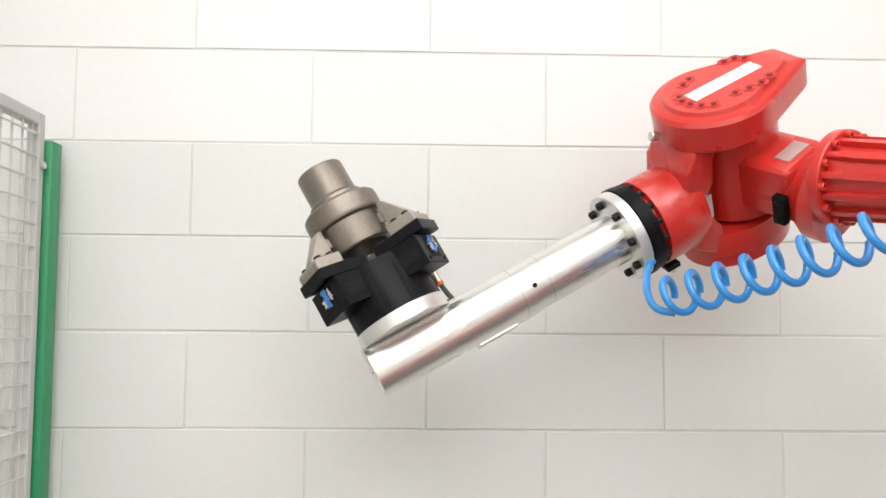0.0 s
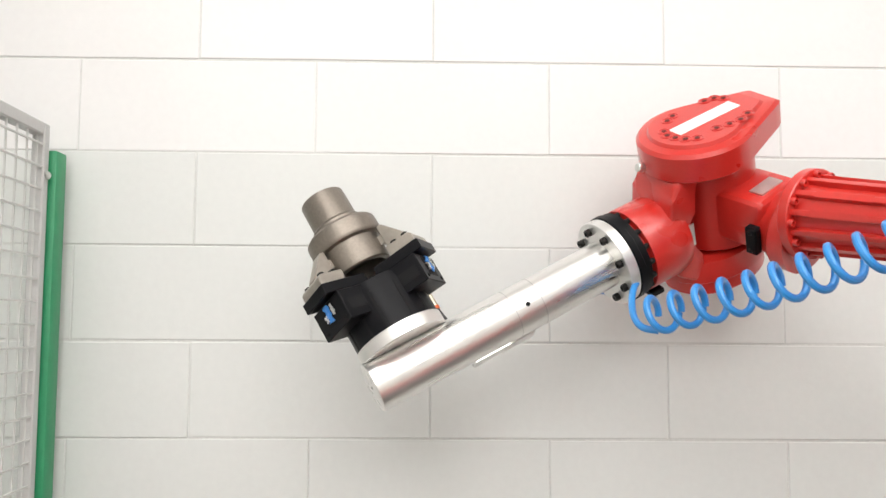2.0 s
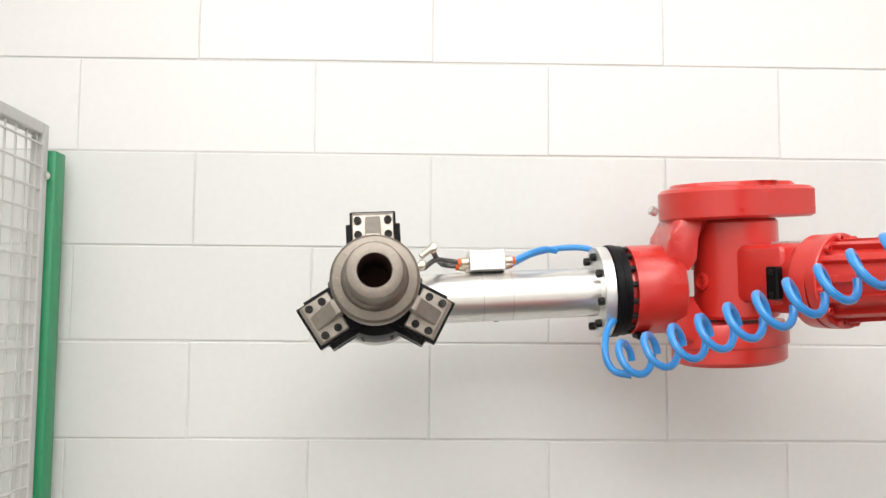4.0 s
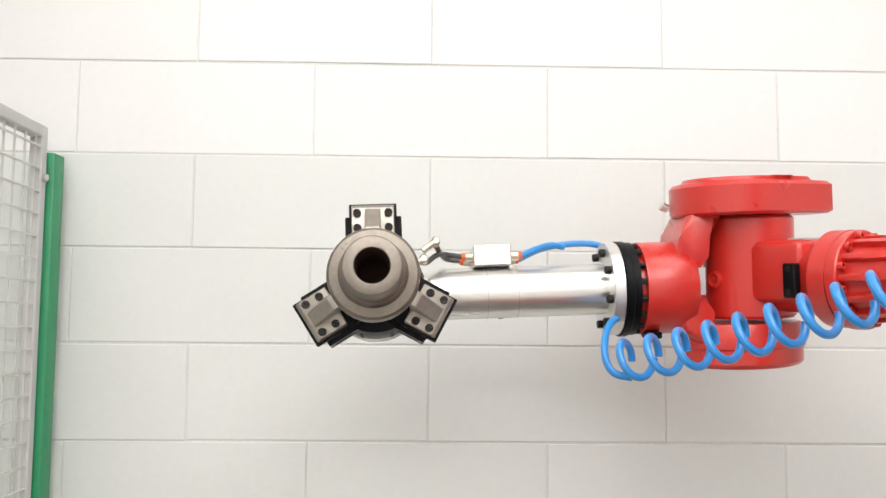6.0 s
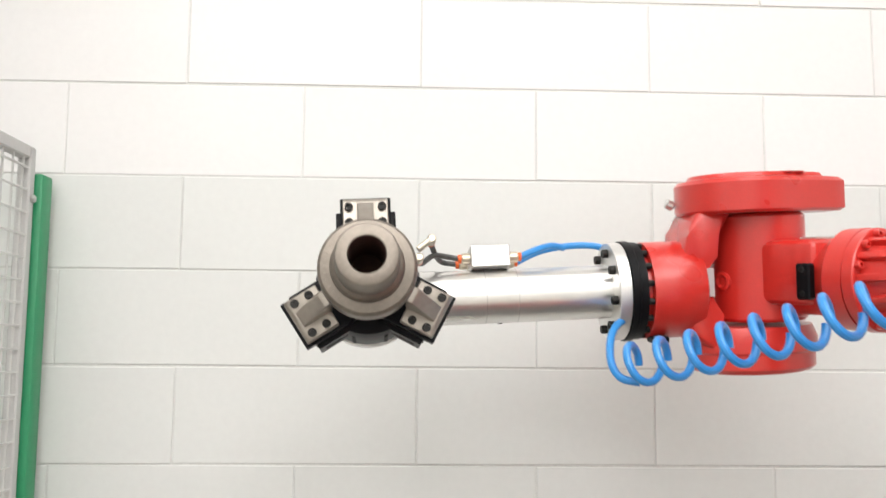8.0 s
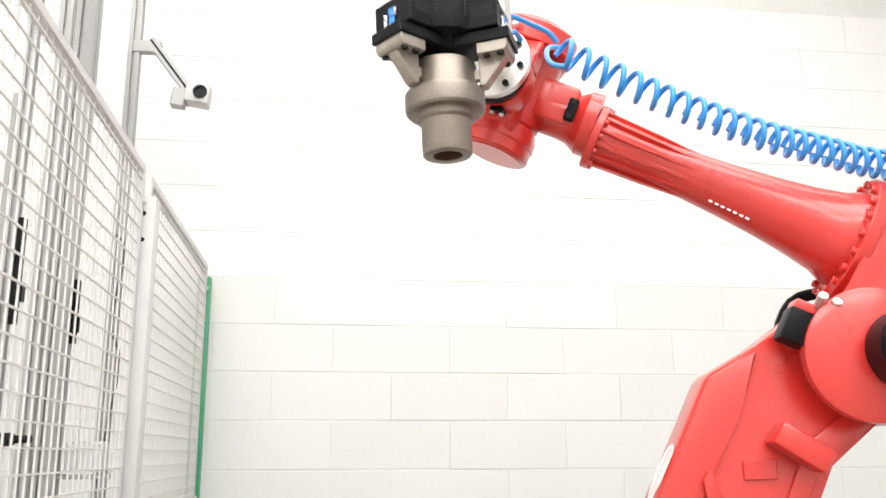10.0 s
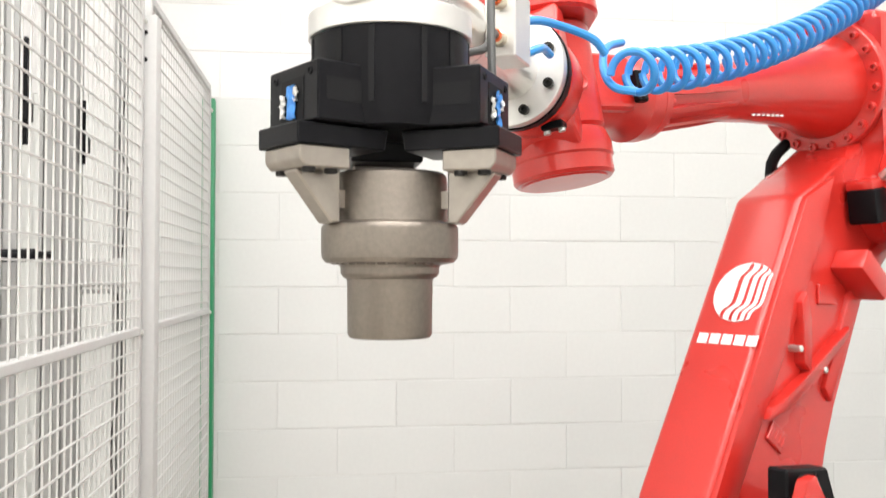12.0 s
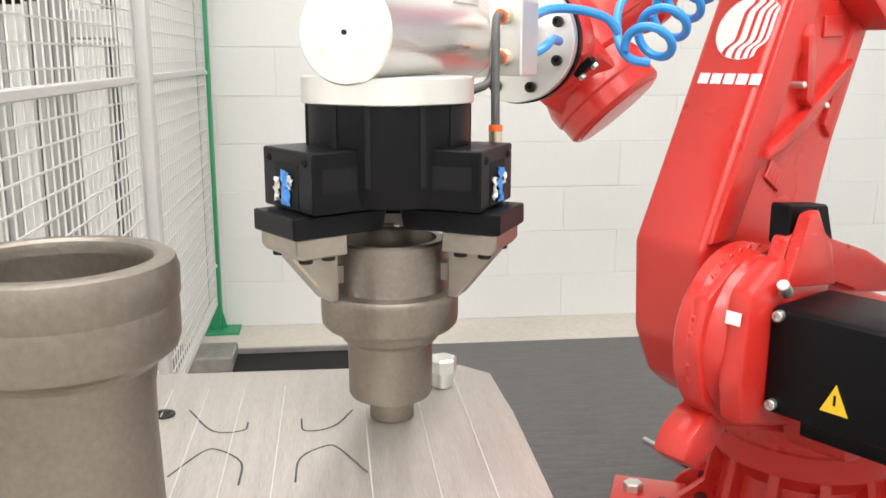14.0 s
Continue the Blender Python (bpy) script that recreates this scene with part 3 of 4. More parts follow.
def build_robot():
    r = empty("robot_arm", pose(BASE[0], BASE[1], 0), "red six-axis industrial robot arm with white markings", "robot")
    P = {}
    # base
    bm = lathe(BM(), [(0, 0.012), (0.27, 0.012), (0.27, 0.035), (0.205, 0.05), (0.185, 0.20), (0.215, 0.24), (0.215, 0.30), (0, 0.30)], None, 56)
    base = part("base", bm, RED, r)
    for a in range(15, 375, 30):
        m = Matrix.Rotation(radians(a), 4, "Z")
        web = part("base_web", prism(BM(), [(0.17, 0.03), (0.33, 0.03), (0.30, 0.075), (0.225, 0.13), (0.212, 0.245), (0.17, 0.245)], -0.012, 0.012, m, 0.004, 1), RED, base)
        # dark disc in place of a cut hole, its shade put into the colour
        part("web_hole_shade", rod(BM(), m @ Vector((0.235, -0.0125, 0.085)), m @ Vector((0.235, 0.0125, 0.085)), 0.017, 0, 16), RED_DARK, web)
    for a in (45, 135, 225, 315):
        m = Matrix.Rotation(radians(a + 22), 4, "Z")
        foot = part("foot", box(BM(), (0.36, 0, 0.036), (0.19, 0.16, 0.048), 0.008, m, 2), RED, base)
        part("anchor_bolt", hex_head(BM(), m @ pose(0.40, 0.0, 0.060), 0.026, 0.022), ZINC, foot)
        # flat dark disc, painted as the shade of a foot hole
        part("foot_hole_shade", rod(BM(), m @ Vector((0.32, 0.04, 0.059)), m @ Vector((0.32, 0.04, 0.0612)), 0.018, 0, 16), RED_DARK, foot)
    # carousel: x ahead, y towards the motor side, z up, origin on axis one
    car = part("carousel", lathe(BM(), [(0, 0.30), (0.222, 0.30), (0.228, 0.31), (0.228, 0.35), (0.20, 0.39), (0, 0.39)], None, 48), RED, r)
    P["carousel"] = car
    hx, hz = 0.535, 0.668
    cheek = [(-0.24, 0.37), (0.20, 0.34), (0.42, 0.45), (0.60, 0.505), (0.68, 0.57), (0.705, 0.67), (0.68, 0.76), (0.60, 0.815), (0.48, 0.83), (0.28, 0.74), (-0.10, 0.62), (-0.24, 0.52)]
    part("cheek", prism(BM(), cheek, 0.128, 0.165, None, 0.010, 2), RED, car)
    part("bridge", box(BM(), (0.05, 0.0, 0.44), (0.46, 0.26, 0.12), 0.02, None, 2), RED, car)
    hub = part("shoulder_hub", lathe(BM(), [(0, 0), (0.163, 0), (0.168, 0.006), (0.168, 0.030), (0.156, 0.042), (0.150, 0.062), (0.13, 0.085), (0, 0.085)], along((hx, 0.108, hz), (hx, 1, hz)), 64), RED, car)
    for i in range(36):
        a = 2 * math.pi * i / 36
        part("hub_bolt", socket_bolt(BM(), along((hx + 0.161 * math.cos(a), 0.138, hz + 0.161 * math.sin(a)), (hx + 0.161 * math.cos(a), 1, hz + 0.161 * math.sin(a))), 0.0065, 0.008), RED, hub)
    mount = part("motor_mount", prism(BM(), [(0.66, 0.545), (0.675, 0.62), (0.655, 0.78), (0.58, 0.83), (0.40, 0.80), (0.38, 0.55), (0.50, 0.50)], 0.185, 0.232, None, 0.012, 2), RED, car)
    part("label", box(BM(), (0.668, 0.206, 0.735), (0.003, 0.028, 0.022), 0, Matrix.Translation((0.668, 0.206, 0.735)) @ Matrix.Rotation(radians(-7), 4, "Y") @ Matrix.Translation((-0.668, -0.206, -0.735))), WHITE, mount)
    part("hose_guard", prism(BM(), [(0.47, 0.80), (0.56, 0.80), (0.535, 0.86), (0.47, 0.885), (0.40, 0.835), (0.25, 0.80), (0.08, 0.73), (0.10, 0.69), (0.28, 0.72)], 0.185, 0.222, None, 0.008, 2), RED, car)
    stop = part("stop_block", prism(BM(), [(0.37, 0.835), (0.40, 0.905), (0.53, 0.918), (0.53, 0.845), (0.42, 0.815)], 0.175, 0.215, None, 0.004, 1), BLACK_MATT, car)
    for x in (0.49, 0.44):
        part("stop_screw", socket_bolt(BM(), along((x, 0.214, 0.895), (x, 1, 0.895)), 0.008, 0.004), PIT, stop)
    part("stop_post", prism(BM(), [(0.40, 0.76), (0.575, 0.78), (0.545, 0.845), (0.528, 0.862), (0.520, 0.902), (0.485, 0.908), (0.470, 0.868), (0.43, 0.84)], 0.223, 0.245, None, 0.005, 2), RED, car)
    motor = part("shoulder_motor", box(BM(), (0.503, 0.405, 0.655), (0.195, 0.35, 0.195), 0.016, None, 3), BLACK_MATT, car, "black servo motor with a yellow warning triangle")
    for z in (0.738, 0.578):
        part("motor_screw", socket_bolt(BM(), along((0.598, 0.252, z), (1, 0.252, z)), 0.010, 0.014), ZINC, motor)
    # added black block gives the dark gap below the motor its shade
    part("under_motor_shade", box(BM(), (0.480, 0.40, 0.535), (0.150, 0.24, 0.040), 0.006, None, 2), BLACK_MATT, car, "black block standing in for the dark gap under the motor")
    yc, zc = 0.362, 0.618
    tri = BM()
    vs = [tri.verts.new((0.6012, yc + dy, zc + dz)) for dy, dz in ((-0.024, -0.022), (0.024, -0.022), (0, 0.028))]
    ex = bmesh.ops.extrude_face_region(tri, geom=[tri.faces.new(vs)])
    bmesh.ops.translate(tri, vec=(0.0016, 0, 0), verts=[v for v in ex["geom"] if isinstance(v, bmesh.types.BMVert)])
    sign = part("warning_triangle", tri, YELLOW, motor, "yellow warning triangle")
    part("warning_bar", box(BM(), (0.6032, yc, zc + 0.001), (0.0008, 0.004, 0.018)), BLACK_MATT, sign)
    part("cable_gland", rod(BM(), (0.57, 0.245, 0.77), (0.595, 0.249, 0.792), 0.011, 0.002, 20), ZINC, car)
    part("front_fender", prism(BM(), [(0.575, 0.505), (0.625, 0.47), (0.665, 0.432), (0.715, 0.465), (0.695, 0.505), (0.655, 0.535), (0.60, 0.545)], 0.085, 0.160, None, 0.012, 2), RED, car)
    web = part("side_web", prism(BM(), [(0.02, 0.36), (0.40, 0.42), (0.46, 0.53), (0.38, 0.56), (0.0, 0.50)], 0.17, 0.30, None, 0.012, 2), RED, car)
    # holes of the web are dark discs, shade painted on the face
    for x, z in ((0.36, 0.47), (0.26, 0.45), (0.15, 0.43)):
        part("web_hole_shade", rod(BM(), (x, 0.299, z), (x, 0.3015, z), 0.024, 0, 20), RED_DARK, web)
    # invented black drum, there only to darken the recess below the shoulder motor
    part("recess_shade_drum", lathe(BM(), [(0, 0), (0.070, 0), (0.074, 0.008), (0.074, 0.13), (0.060, 0.15), (0, 0.15)], along((0.02, 0.26, 0.43), (0.34, 0.36, 0.43)), 28), BLACK_MATT, car, "black drum added as the dark recess low on the turning frame")
    # base cables, bundled here also to fill the recess with dark
    for k in range(3):
        part("cable", pipe(BM(), [(0.40, 0.24 + 0.02 * k, 0.54), (0.36, 0.30 + 0.02 * k, 0.46), (0.22, 0.31 + 0.02 * k, 0.40 + 0.02 * k), (0.02, 0.27 + 0.02 * k, 0.40), (-0.16, 0.16, 0.46)], 0.009, 8, 4), BLACK_MATT, car)
    # lower arm: origin on axis two, z to axis three, x ahead, y to the motor side
    side = [(0.178, 0.06), (0.265, 0.735), (0.205, 0.85), (0.155, 0.98), (0.08, 1.05), (-0.06, 1.03), (-0.12, 0.91), (-0.03, 0.71), (-0.07, 0.44), (-0.13, 0.34), (-0.19, 0.12), (-0.19, -0.04), (-0.13, -0.15), (-0.03, -0.145), (0.07, -0.085)]
    low = part("lower_arm", prism(BM(), side, -0.080, 0.080, None, 0.017, 4), RED, r)
    P["lower_arm"] = low
    # pockets and ribs on the motor-side face
    part("edge_beam", prism(BM(), [(0.172, 0.08), (0.258, 0.735), (0.20, 0.84), (0.165, 0.70), (0.112, 0.12)], 0.074, 0.090, None, 0.005, 2), RED, low)
    part("back_beam", prism(BM(), [(-0.06, 0.44), (-0.02, 0.70), (-0.085, 0.88), (-0.045, 0.90), (0.02, 0.72), (-0.02, 0.45)], 0.074, 0.092, None, 0.005, 2), RED, low)
    for pts in ([(0.165, 0.565), (0.12, 0.53), (0.075, 0.46), (0.06, 0.44), (0.09, 0.44), (0.135, 0.50), (0.168, 0.535)], [(0.135, 0.31), (0.10, 0.36), (0.07, 0.42), (-0.01, 0.60), (-0.02, 0.58), (0.04, 0.42), (0.09, 0.33), (0.13, 0.285)]):
        part("rib", prism(BM(), pts, 0.074, 0.104, None, 0.004, 2), RED, low)
    part("cast_pad", box(BM(), (0.062, 0.083, 0.285), (0.062, 0.008, 0.040), 0.002), RED, low)
    for i in range(4):
        part("cast_bar", box(BM(), (0.041 + 0.014 * i, 0.0875, 0.285), (0.007, 0.002, 0.020), 0.0006), RED, low)
    part("cast_pad", box(BM(), (0.075, 0.083, 0.62), (0.07, 0.008, 0.042), 0.002, Matrix.Translation((0.075, 0, 0.62)) @ Matrix.Rotation(radians(35), 4, "Y") @ Matrix.Translation((-0.075, 0, -0.62))), RED, low)
    part("stop_lug", box(BM(), (0.035, 0.115, 0.70), (0.12, 0.075, 0.052), 0.008, None, 2), RED, low)
    for x, z in ((0.121, 0.455), (0.02, 0.47)):
        part("pin", rod(BM(), (x, 0.078, z), (x, 0.108, z), 0.007, 0.002, 14), ZINC, low)
    tilt = Matrix.Translation((0.1784, 0, 0.06)) @ Matrix.Rotation(math.atan2(0.087, 0.675), 4, "Y")
    # white round emblem of stripes and a row of bars on the front face
    cy, cz, rad = 0.018, 0.452, 0.068
    def emblem_strip(edge_lo, edge_hi):
        em = BM()
        pts_lo, pts_hi = [], []
        n = 30
        for i in range(n + 1):
            z = -rad + 2 * rad * i / n
            half = math.sqrt(max(rad * rad - z * z, 0))
            wave = 0.010 * math.tanh((z + 0.036) / 0.008) + 0.008 * math.tanh((z - 0.044) / 0.008)
            lo = max(-half, min(half, edge_lo + wave)) if edge_lo > -1 else -half
            hi = max(-half, min(half, edge_hi + wave)) if edge_hi < 1 else half
            pts_lo.append((lo, z)), pts_hi.append((max(hi, lo + 0.0004), z))
        a = [em.verts.new(tilt @ Vector((0.0006, cy + y, cz + z))) for y, z in pts_lo]
        b = [em.verts.new(tilt @ Vector((0.0006, cy + y, cz + z))) for y, z in pts_hi]
        for i in range(n):
            if pts_hi[i][0] - pts_lo[i][0] > 1e-5 or pts_hi[i + 1][0] - pts_lo[i + 1][0] > 1e-5:
                em.faces.new((a[i], b[i], b[i + 1], a[i + 1]))
        ex = bmesh.ops.extrude_face_region(em, geom=em.faces[:])
        bmesh.ops.translate(em, vec=(0.001, 0, 0), verts=[v for v in ex["geom"] if isinstance(v, bmesh.types.BMVert)])
        return em
    for lo, hi in ((-2, -0.022), (-0.012, 0.002), (0.010, 0.021), (0.028, 0.037), (0.043, 0.050)):
        part("emblem_stripe", emblem_strip(lo, hi), WHITE, low, "white emblem stripe")
    for i in range(5):
        part("letter_bar", box(BM(), (0.0008, -0.043 + 0.0285 * i, 0.345), (0.0012, 0.023, 0.022), 0, tilt), WHITE, low, "white lettering bar")
    # forearm: origin at wrist centre, x to the elbow, z up, -y to the motor side
    bm = BM()
    lathe(bm, [(0, 0.205), (0.060, 0.205), (0.060, 0.235), (0.057, 0.26), (0.054, 0.36), (0.057, 0.45), (0.064, 0.55), (0.073, 0.64), (0.084, 0.72), (0.098, 0.79), (0.116, 0.83), (0.116, 0.845), (0, 0.845)], along((0, 0, 0), (1, 0, 0)), 56)
    fore = part("forearm", bm, RED, r)
    P["forearm"] = fore
    for i in range(12):
        a = 2 * math.pi * i / 12
        m = Matrix.Rotation(a, 4, "X")
        part("rib", prism(BM(), [(0.222, 0.045), (0.222, 0.071), (0.26, 0.067), (0.36, 0.063), (0.48, 0.056), (0.45, 0.045)], -0.0055, 0.0055, m, 0.003, 2), RED, fore)
    ring = part("ring_flange", lathe(BM(), [(0.05, 0.205), (0.077, 0.205), (0.079, 0.207), (0.079, 0.223), (0.077, 0.225), (0.05, 0.225)], along((0, 0, 0), (1, 0, 0)), 56), RED, fore)
    for i in range(12):
        a = 2 * math.pi * (i + 0.5) / 12
        part("ring_bolt", socket_bolt(BM(), along((0.2245, 0.0705 * math.cos(a), 0.0705 * math.sin(a)), (1, 0.0705 * math.cos(a), 0.0705 * math.sin(a))), 0.0065, 0.009), RED, ring)
    flange = part("elbow_flange", lathe(BM(), [(0.05, 0.836), (0.149, 0.836), (0.152, 0.839), (0.152, 0.862), (0.150, 0.865), (0.05, 0.865)], along((0, 0, 0), (1, 0, 0)), 64), RED, fore)
    for i in range(20):
        a = 2 * math.pi * (i + 0.5) / 20
        part("flange_bolt", socket_bolt(BM(), along((0.837, 0.136 * math.cos(a), 0.136 * math.sin(a)), (0, 0.136 * math.cos(a), 0.136 * math.sin(a))), 0.0095, 0.012), RED, flange)
    block = part("elbow_housing", prism(BM(), [(0.860, 0.150), (1.06, 0.14), (1.13, 0.06), (1.13, -0.20), (1.07, -0.36), (0.95, -0.395), (0.85, -0.36), (0.80, -0.29), (0.805, -0.22), (0.862, -0.150)], -0.135, 0.060, None, 0.02, 3), RED, fore)
    part("elbow_hub", lathe(BM(), [(0, 0), (0.135, 0), (0.14, 0.006), (0.14, 0.035), (0.12, 0.045), (0, 0.045)], along((LA, -0.13, -OFF), (LA, -1, -OFF)), 48), RED, block)
    part("elbow_motor", lathe(BM(), [(0, 0), (0.08, 0), (0.084, 0.01), (0.084, 0.09), (0.07, 0.105), (0, 0.105)], along((LA + 0.05, -0.172, -OFF + 0.03), (LA + 0.05, -1, -OFF + 0.03)), 32), BLACK_MATT, block, "black elbow motor")
    part("junction", box(BM(), (0.778, -0.122, -0.272), (0.058, 0.064, 0.074), 0.006, None, 2), BLACK_MATT, block, "black connector box")
    part("junction_lid", box(BM(), (0.785, -0.118, -0.226), (0.062, 0.062, 0.022), 0.004, None, 2), RED, block)
    for i in range(2):
        part("cable_gland", rod(BM(), (0.80 + 0.03 * i, -0.145, -0.215), (0.795 + 0.03 * i, -0.175, -0.195), 0.011, 0.002, 14), ZINC, block)
    part("cable_loop", pipe(BM(), [(0.87, 0.08, -0.10), (0.80, 0.11, -0.16), (0.81, 0.11, -0.28), (0.89, 0.10, -0.38)], 0.014), BLACK_MATT, block)
    for i in range(7):
        part("letter_bar", box(BM(), (0.52 + 0.015 * i, -0.0385 - 0.0010 * i, -0.0520 - 0.0012 * i), (0.009, 0.003, 0.004), 0), WHITE, fore, "small white lettering bar")
    # wrist neck: origin at wrist centre, z along axis five, x to the elbow
    bm = lathe(BM(), [(0, -0.062), (0.078, -0.062), (0.084, -0.056), (0.084, 0.125), (0.078, 0.131), (0, 0.131)], None, 56)
    neck = kfinish("wrist_neck", bm, RED, r)
    P["wrist_neck"] = neck
    kfinish("neck_arm", lathe(BM(), [(0.06, 0.02), (0.062, 0.13), (0.066, 0.16), (0.080, 0.182), (0.0845, 0.187), (0.0845, 0.220), (0.05, 0.220)], along((0, 0, 0.012), (1, 0, 0.012)), 48), RED, neck)
    kfinish("neck_block", box(BM(), (0.100, 0, 0.026), (0.12, 0.122, 0.112), 0.016, None, 3), RED, neck)
    plug = kfinish("drum_plug", lathe(BM(), [(0, 0), (0.017, 0), (0.017, 0.004), (0.012, 0.006), (0.007, 0.003), (0, 0.003)], along((-0.01, -0.083, 0.012), (-0.012, -1, 0.012)), 20), RED, neck)
    for s in (-1, 1):
        stop = kfinish("rubber_stop", box(BM(), (0.152, 0.076 * s, 0.012), (0.026, 0.018, 0.060), 0.003), BLACK_MATT, neck, "black rubber stop block")
        for z in (-0.008, 0.032):
            kfinish("stop_screw", socket_bolt(BM(), along((0.152, 0.0845 * s, z), (0.152, s, z)), 0.005, 0.003), BOLT_BLACK, stop)
    plate = kfinish("name_plate", box(BM(), (0.128, 0, 0.0832), (0.030, 0.062, 0.004)), ALU_FLAT, neck, "small metal name plate")
    # hand: origin at wrist centre, x away from the tool, z along axis five
    def oval(a):
        return 1 / math.hypot(math.cos(a) / 1.10, math.sin(a) / 0.86)

    def tailed(a):
        """A round disc with two straight flanks that run out to a blunt tail at +x."""
        a = abs((a + math.pi) % (2 * math.pi) - math.pi)
        length, half = 1.66, 0.36
        turn = math.atan2(half, length) + math.acos(1 / math.hypot(length, half))
        return 1.0 if a >= turn else min(length / math.cos(a) if a < 1.4 else 9.0, 1 / math.cos(a - turn))
    bm = lathe(BM(), [(0, 0.132), (0.106, 0.132), (0.112, 0.137), (0.112, 0.186), (0.106, 0.193), (0.090, 0.196), (0.086, 0.203), (0, 0.203)], pose(-0.034, 0, 0), 96, tailed)
    hand = kfinish("wrist_hand", bm, RED, r)
    P["wrist_hand"] = hand
    kfinish("hand_cap", lathe(BM(), [(0, -0.150), (0.098, -0.150), (0.104, -0.144), (0.104, -0.118), (0.108, -0.114), (0.108, -0.092), (0.100, -0.070), (0, -0.066)], pose(-0.018, 0, 0), 56, oval), RED, hand)
    kfinish("hand_lid", lathe(BM(), [(0, -0.1532), (0.088, -0.1532), (0.091, -0.1495), (0, -0.1495)], pose(-0.018, 0, 0), 48, oval), RED, hand)
    kfinish("hand_collar", lathe(BM(), [(0.03, -0.2325), (0.073, -0.2325), (0.0735, -0.2225), (0.0865, -0.2215), (0.0875, -0.2195), (0.0875, -0.150), (0.080, -0.125), (0.05, -0.110)], along((0, 0, 0), (1, 0, 0)), 56), RED, hand)
    kfinish("fork_upper", prism(BM(), [(-0.172, 0.02), (-0.120, 0.005), (-0.112, 0.06), (-0.096, 0.095), (-0.065, 0.140), (-0.132, 0.140), (-0.150, 0.10)], -0.062, 0.062, None, 0.012, 3), RED, hand)
    kfinish("fork_lower", prism(BM(), [(-0.172, 0.03), (-0.140, 0.045), (-0.118, 0.030), (-0.108, 0.0), (-0.104, -0.05), (-0.080, -0.085), (-0.110, -0.110), (-0.150, -0.080)], -0.062, 0.062, None, 0.012, 3), RED, hand)
    ringb = kfinish("black_ring", lathe(BM(), [(0.03, -0.2615), (0.0895, -0.2615), (0.0905, -0.2600), (0.0905, -0.2480), (0.0880, -0.2465), (0.0880, -0.2330), (0.03, -0.2320)], along((0, 0, 0), (1, 0, 0)), 64), BLACK_MATT, hand, "black seal ring behind the flange")
    for i in range(16):
        a = 2 * math.pi * (i + 0.5) / 16
        kfinish("ring_screw", socket_bolt(BM(), along((-0.2335, 0.081 * math.cos(a), 0.081 * math.sin(a)), (1, 0.081 * math.cos(a), 0.081 * math.sin(a))), 0.0058, 0.011), BOLT_BLACK, ringb)
    lid = kfinish("cap_label", box(BM(), (-0.005, 0.0, 0.2038), (0.150, 0.034, 0.0016), 0.0007), WHITE, hand, "long white label strip on the wrist cap")
    for x, y in ((-0.055, 0.052), (-0.035, 0.060), (0.045, 0.058), (0.065, 0.052), (0.075, 0.036), (-0.02, -0.050), (0.005, -0.057), (0.03, -0.060), (0.055, -0.052), (-0.088, 0.022), (-0.095, 0.004), (-0.092, -0.016), (-0.084, -0.036), (-0.068, -0.05)):
        kfinish("recess", lathe(BM(), [(0.0125, 0), (0.0125, 0.0016), (0.0105, 0.0018), (0.0095, 0.0004), (0.0065, 0.0004), (0.0065, 0.0014), (0, 0.0014)], pose(x, y, 0.2025), 16), RED, hand)
        # dark disc paints the shade at the bottom of the recess
        kfinish("recess_hole_shade", rod(BM(), (x, y, 0.2030), (x, y, 0.2045), 0.0052, 0, 10), RED_DARK, hand)
    for s in (-1, 1):
        kfinish("side_plate", box(BM(), (-0.115, 0.064 * s, 0.012), (0.012, 0.003, 0.050)), ALU_FLAT, hand, "small metal tag")
    clamp = kfinish("cable_clamp", box(BM(), (-0.205, -0.038, -0.086), (0.030, 0.036, 0.012), 0.002), BLACK_MATT, hand, "small black clamp")
    for y in (-0.05, -0.026):
        kfinish("clamp_screw", rod(BM(), (-0.205, y, -0.091), (-0.205, y, -0.098), 0.006, 0.001, 12), ZINC, clamp)
    kfinish("grease_nipple", rod(BM(), (-0.148, 0.02, 0.150), (-0.162, 0.02, 0.158), 0.009, 0.002, 14), ZINC, hand)
    # black plate on the tail paints the shade of a notch
    kfinish("cap_notch_shade", box(BM(), (0.1525, 0.0, 0.165), (0.004, 0.036, 0.030)), BLACK_MATT, hand)
    return r, P


def build_floor_cable():
    c = empty("floor_cable", Matrix(), "black cable lying on the rubber mat by the robot foot", "cable")
    part("cable", pipe(BM(), [(1.19, -1.42, 0.012), (1.24, -1.60, 0.012), (1.30, -1.80, 0.012), (1.42, -2.05, 0.012), (1.55, -2.25, 0.012)], 0.006), BLACK_MATT, c)
    part("tip", rod(BM(), (1.165, -1.36, 0.012), (1.19, -1.42, 0.012), 0.008, 0.002, 12), ZINC, c)


# ---------------- coiled hose ----------------
TURNS = 32


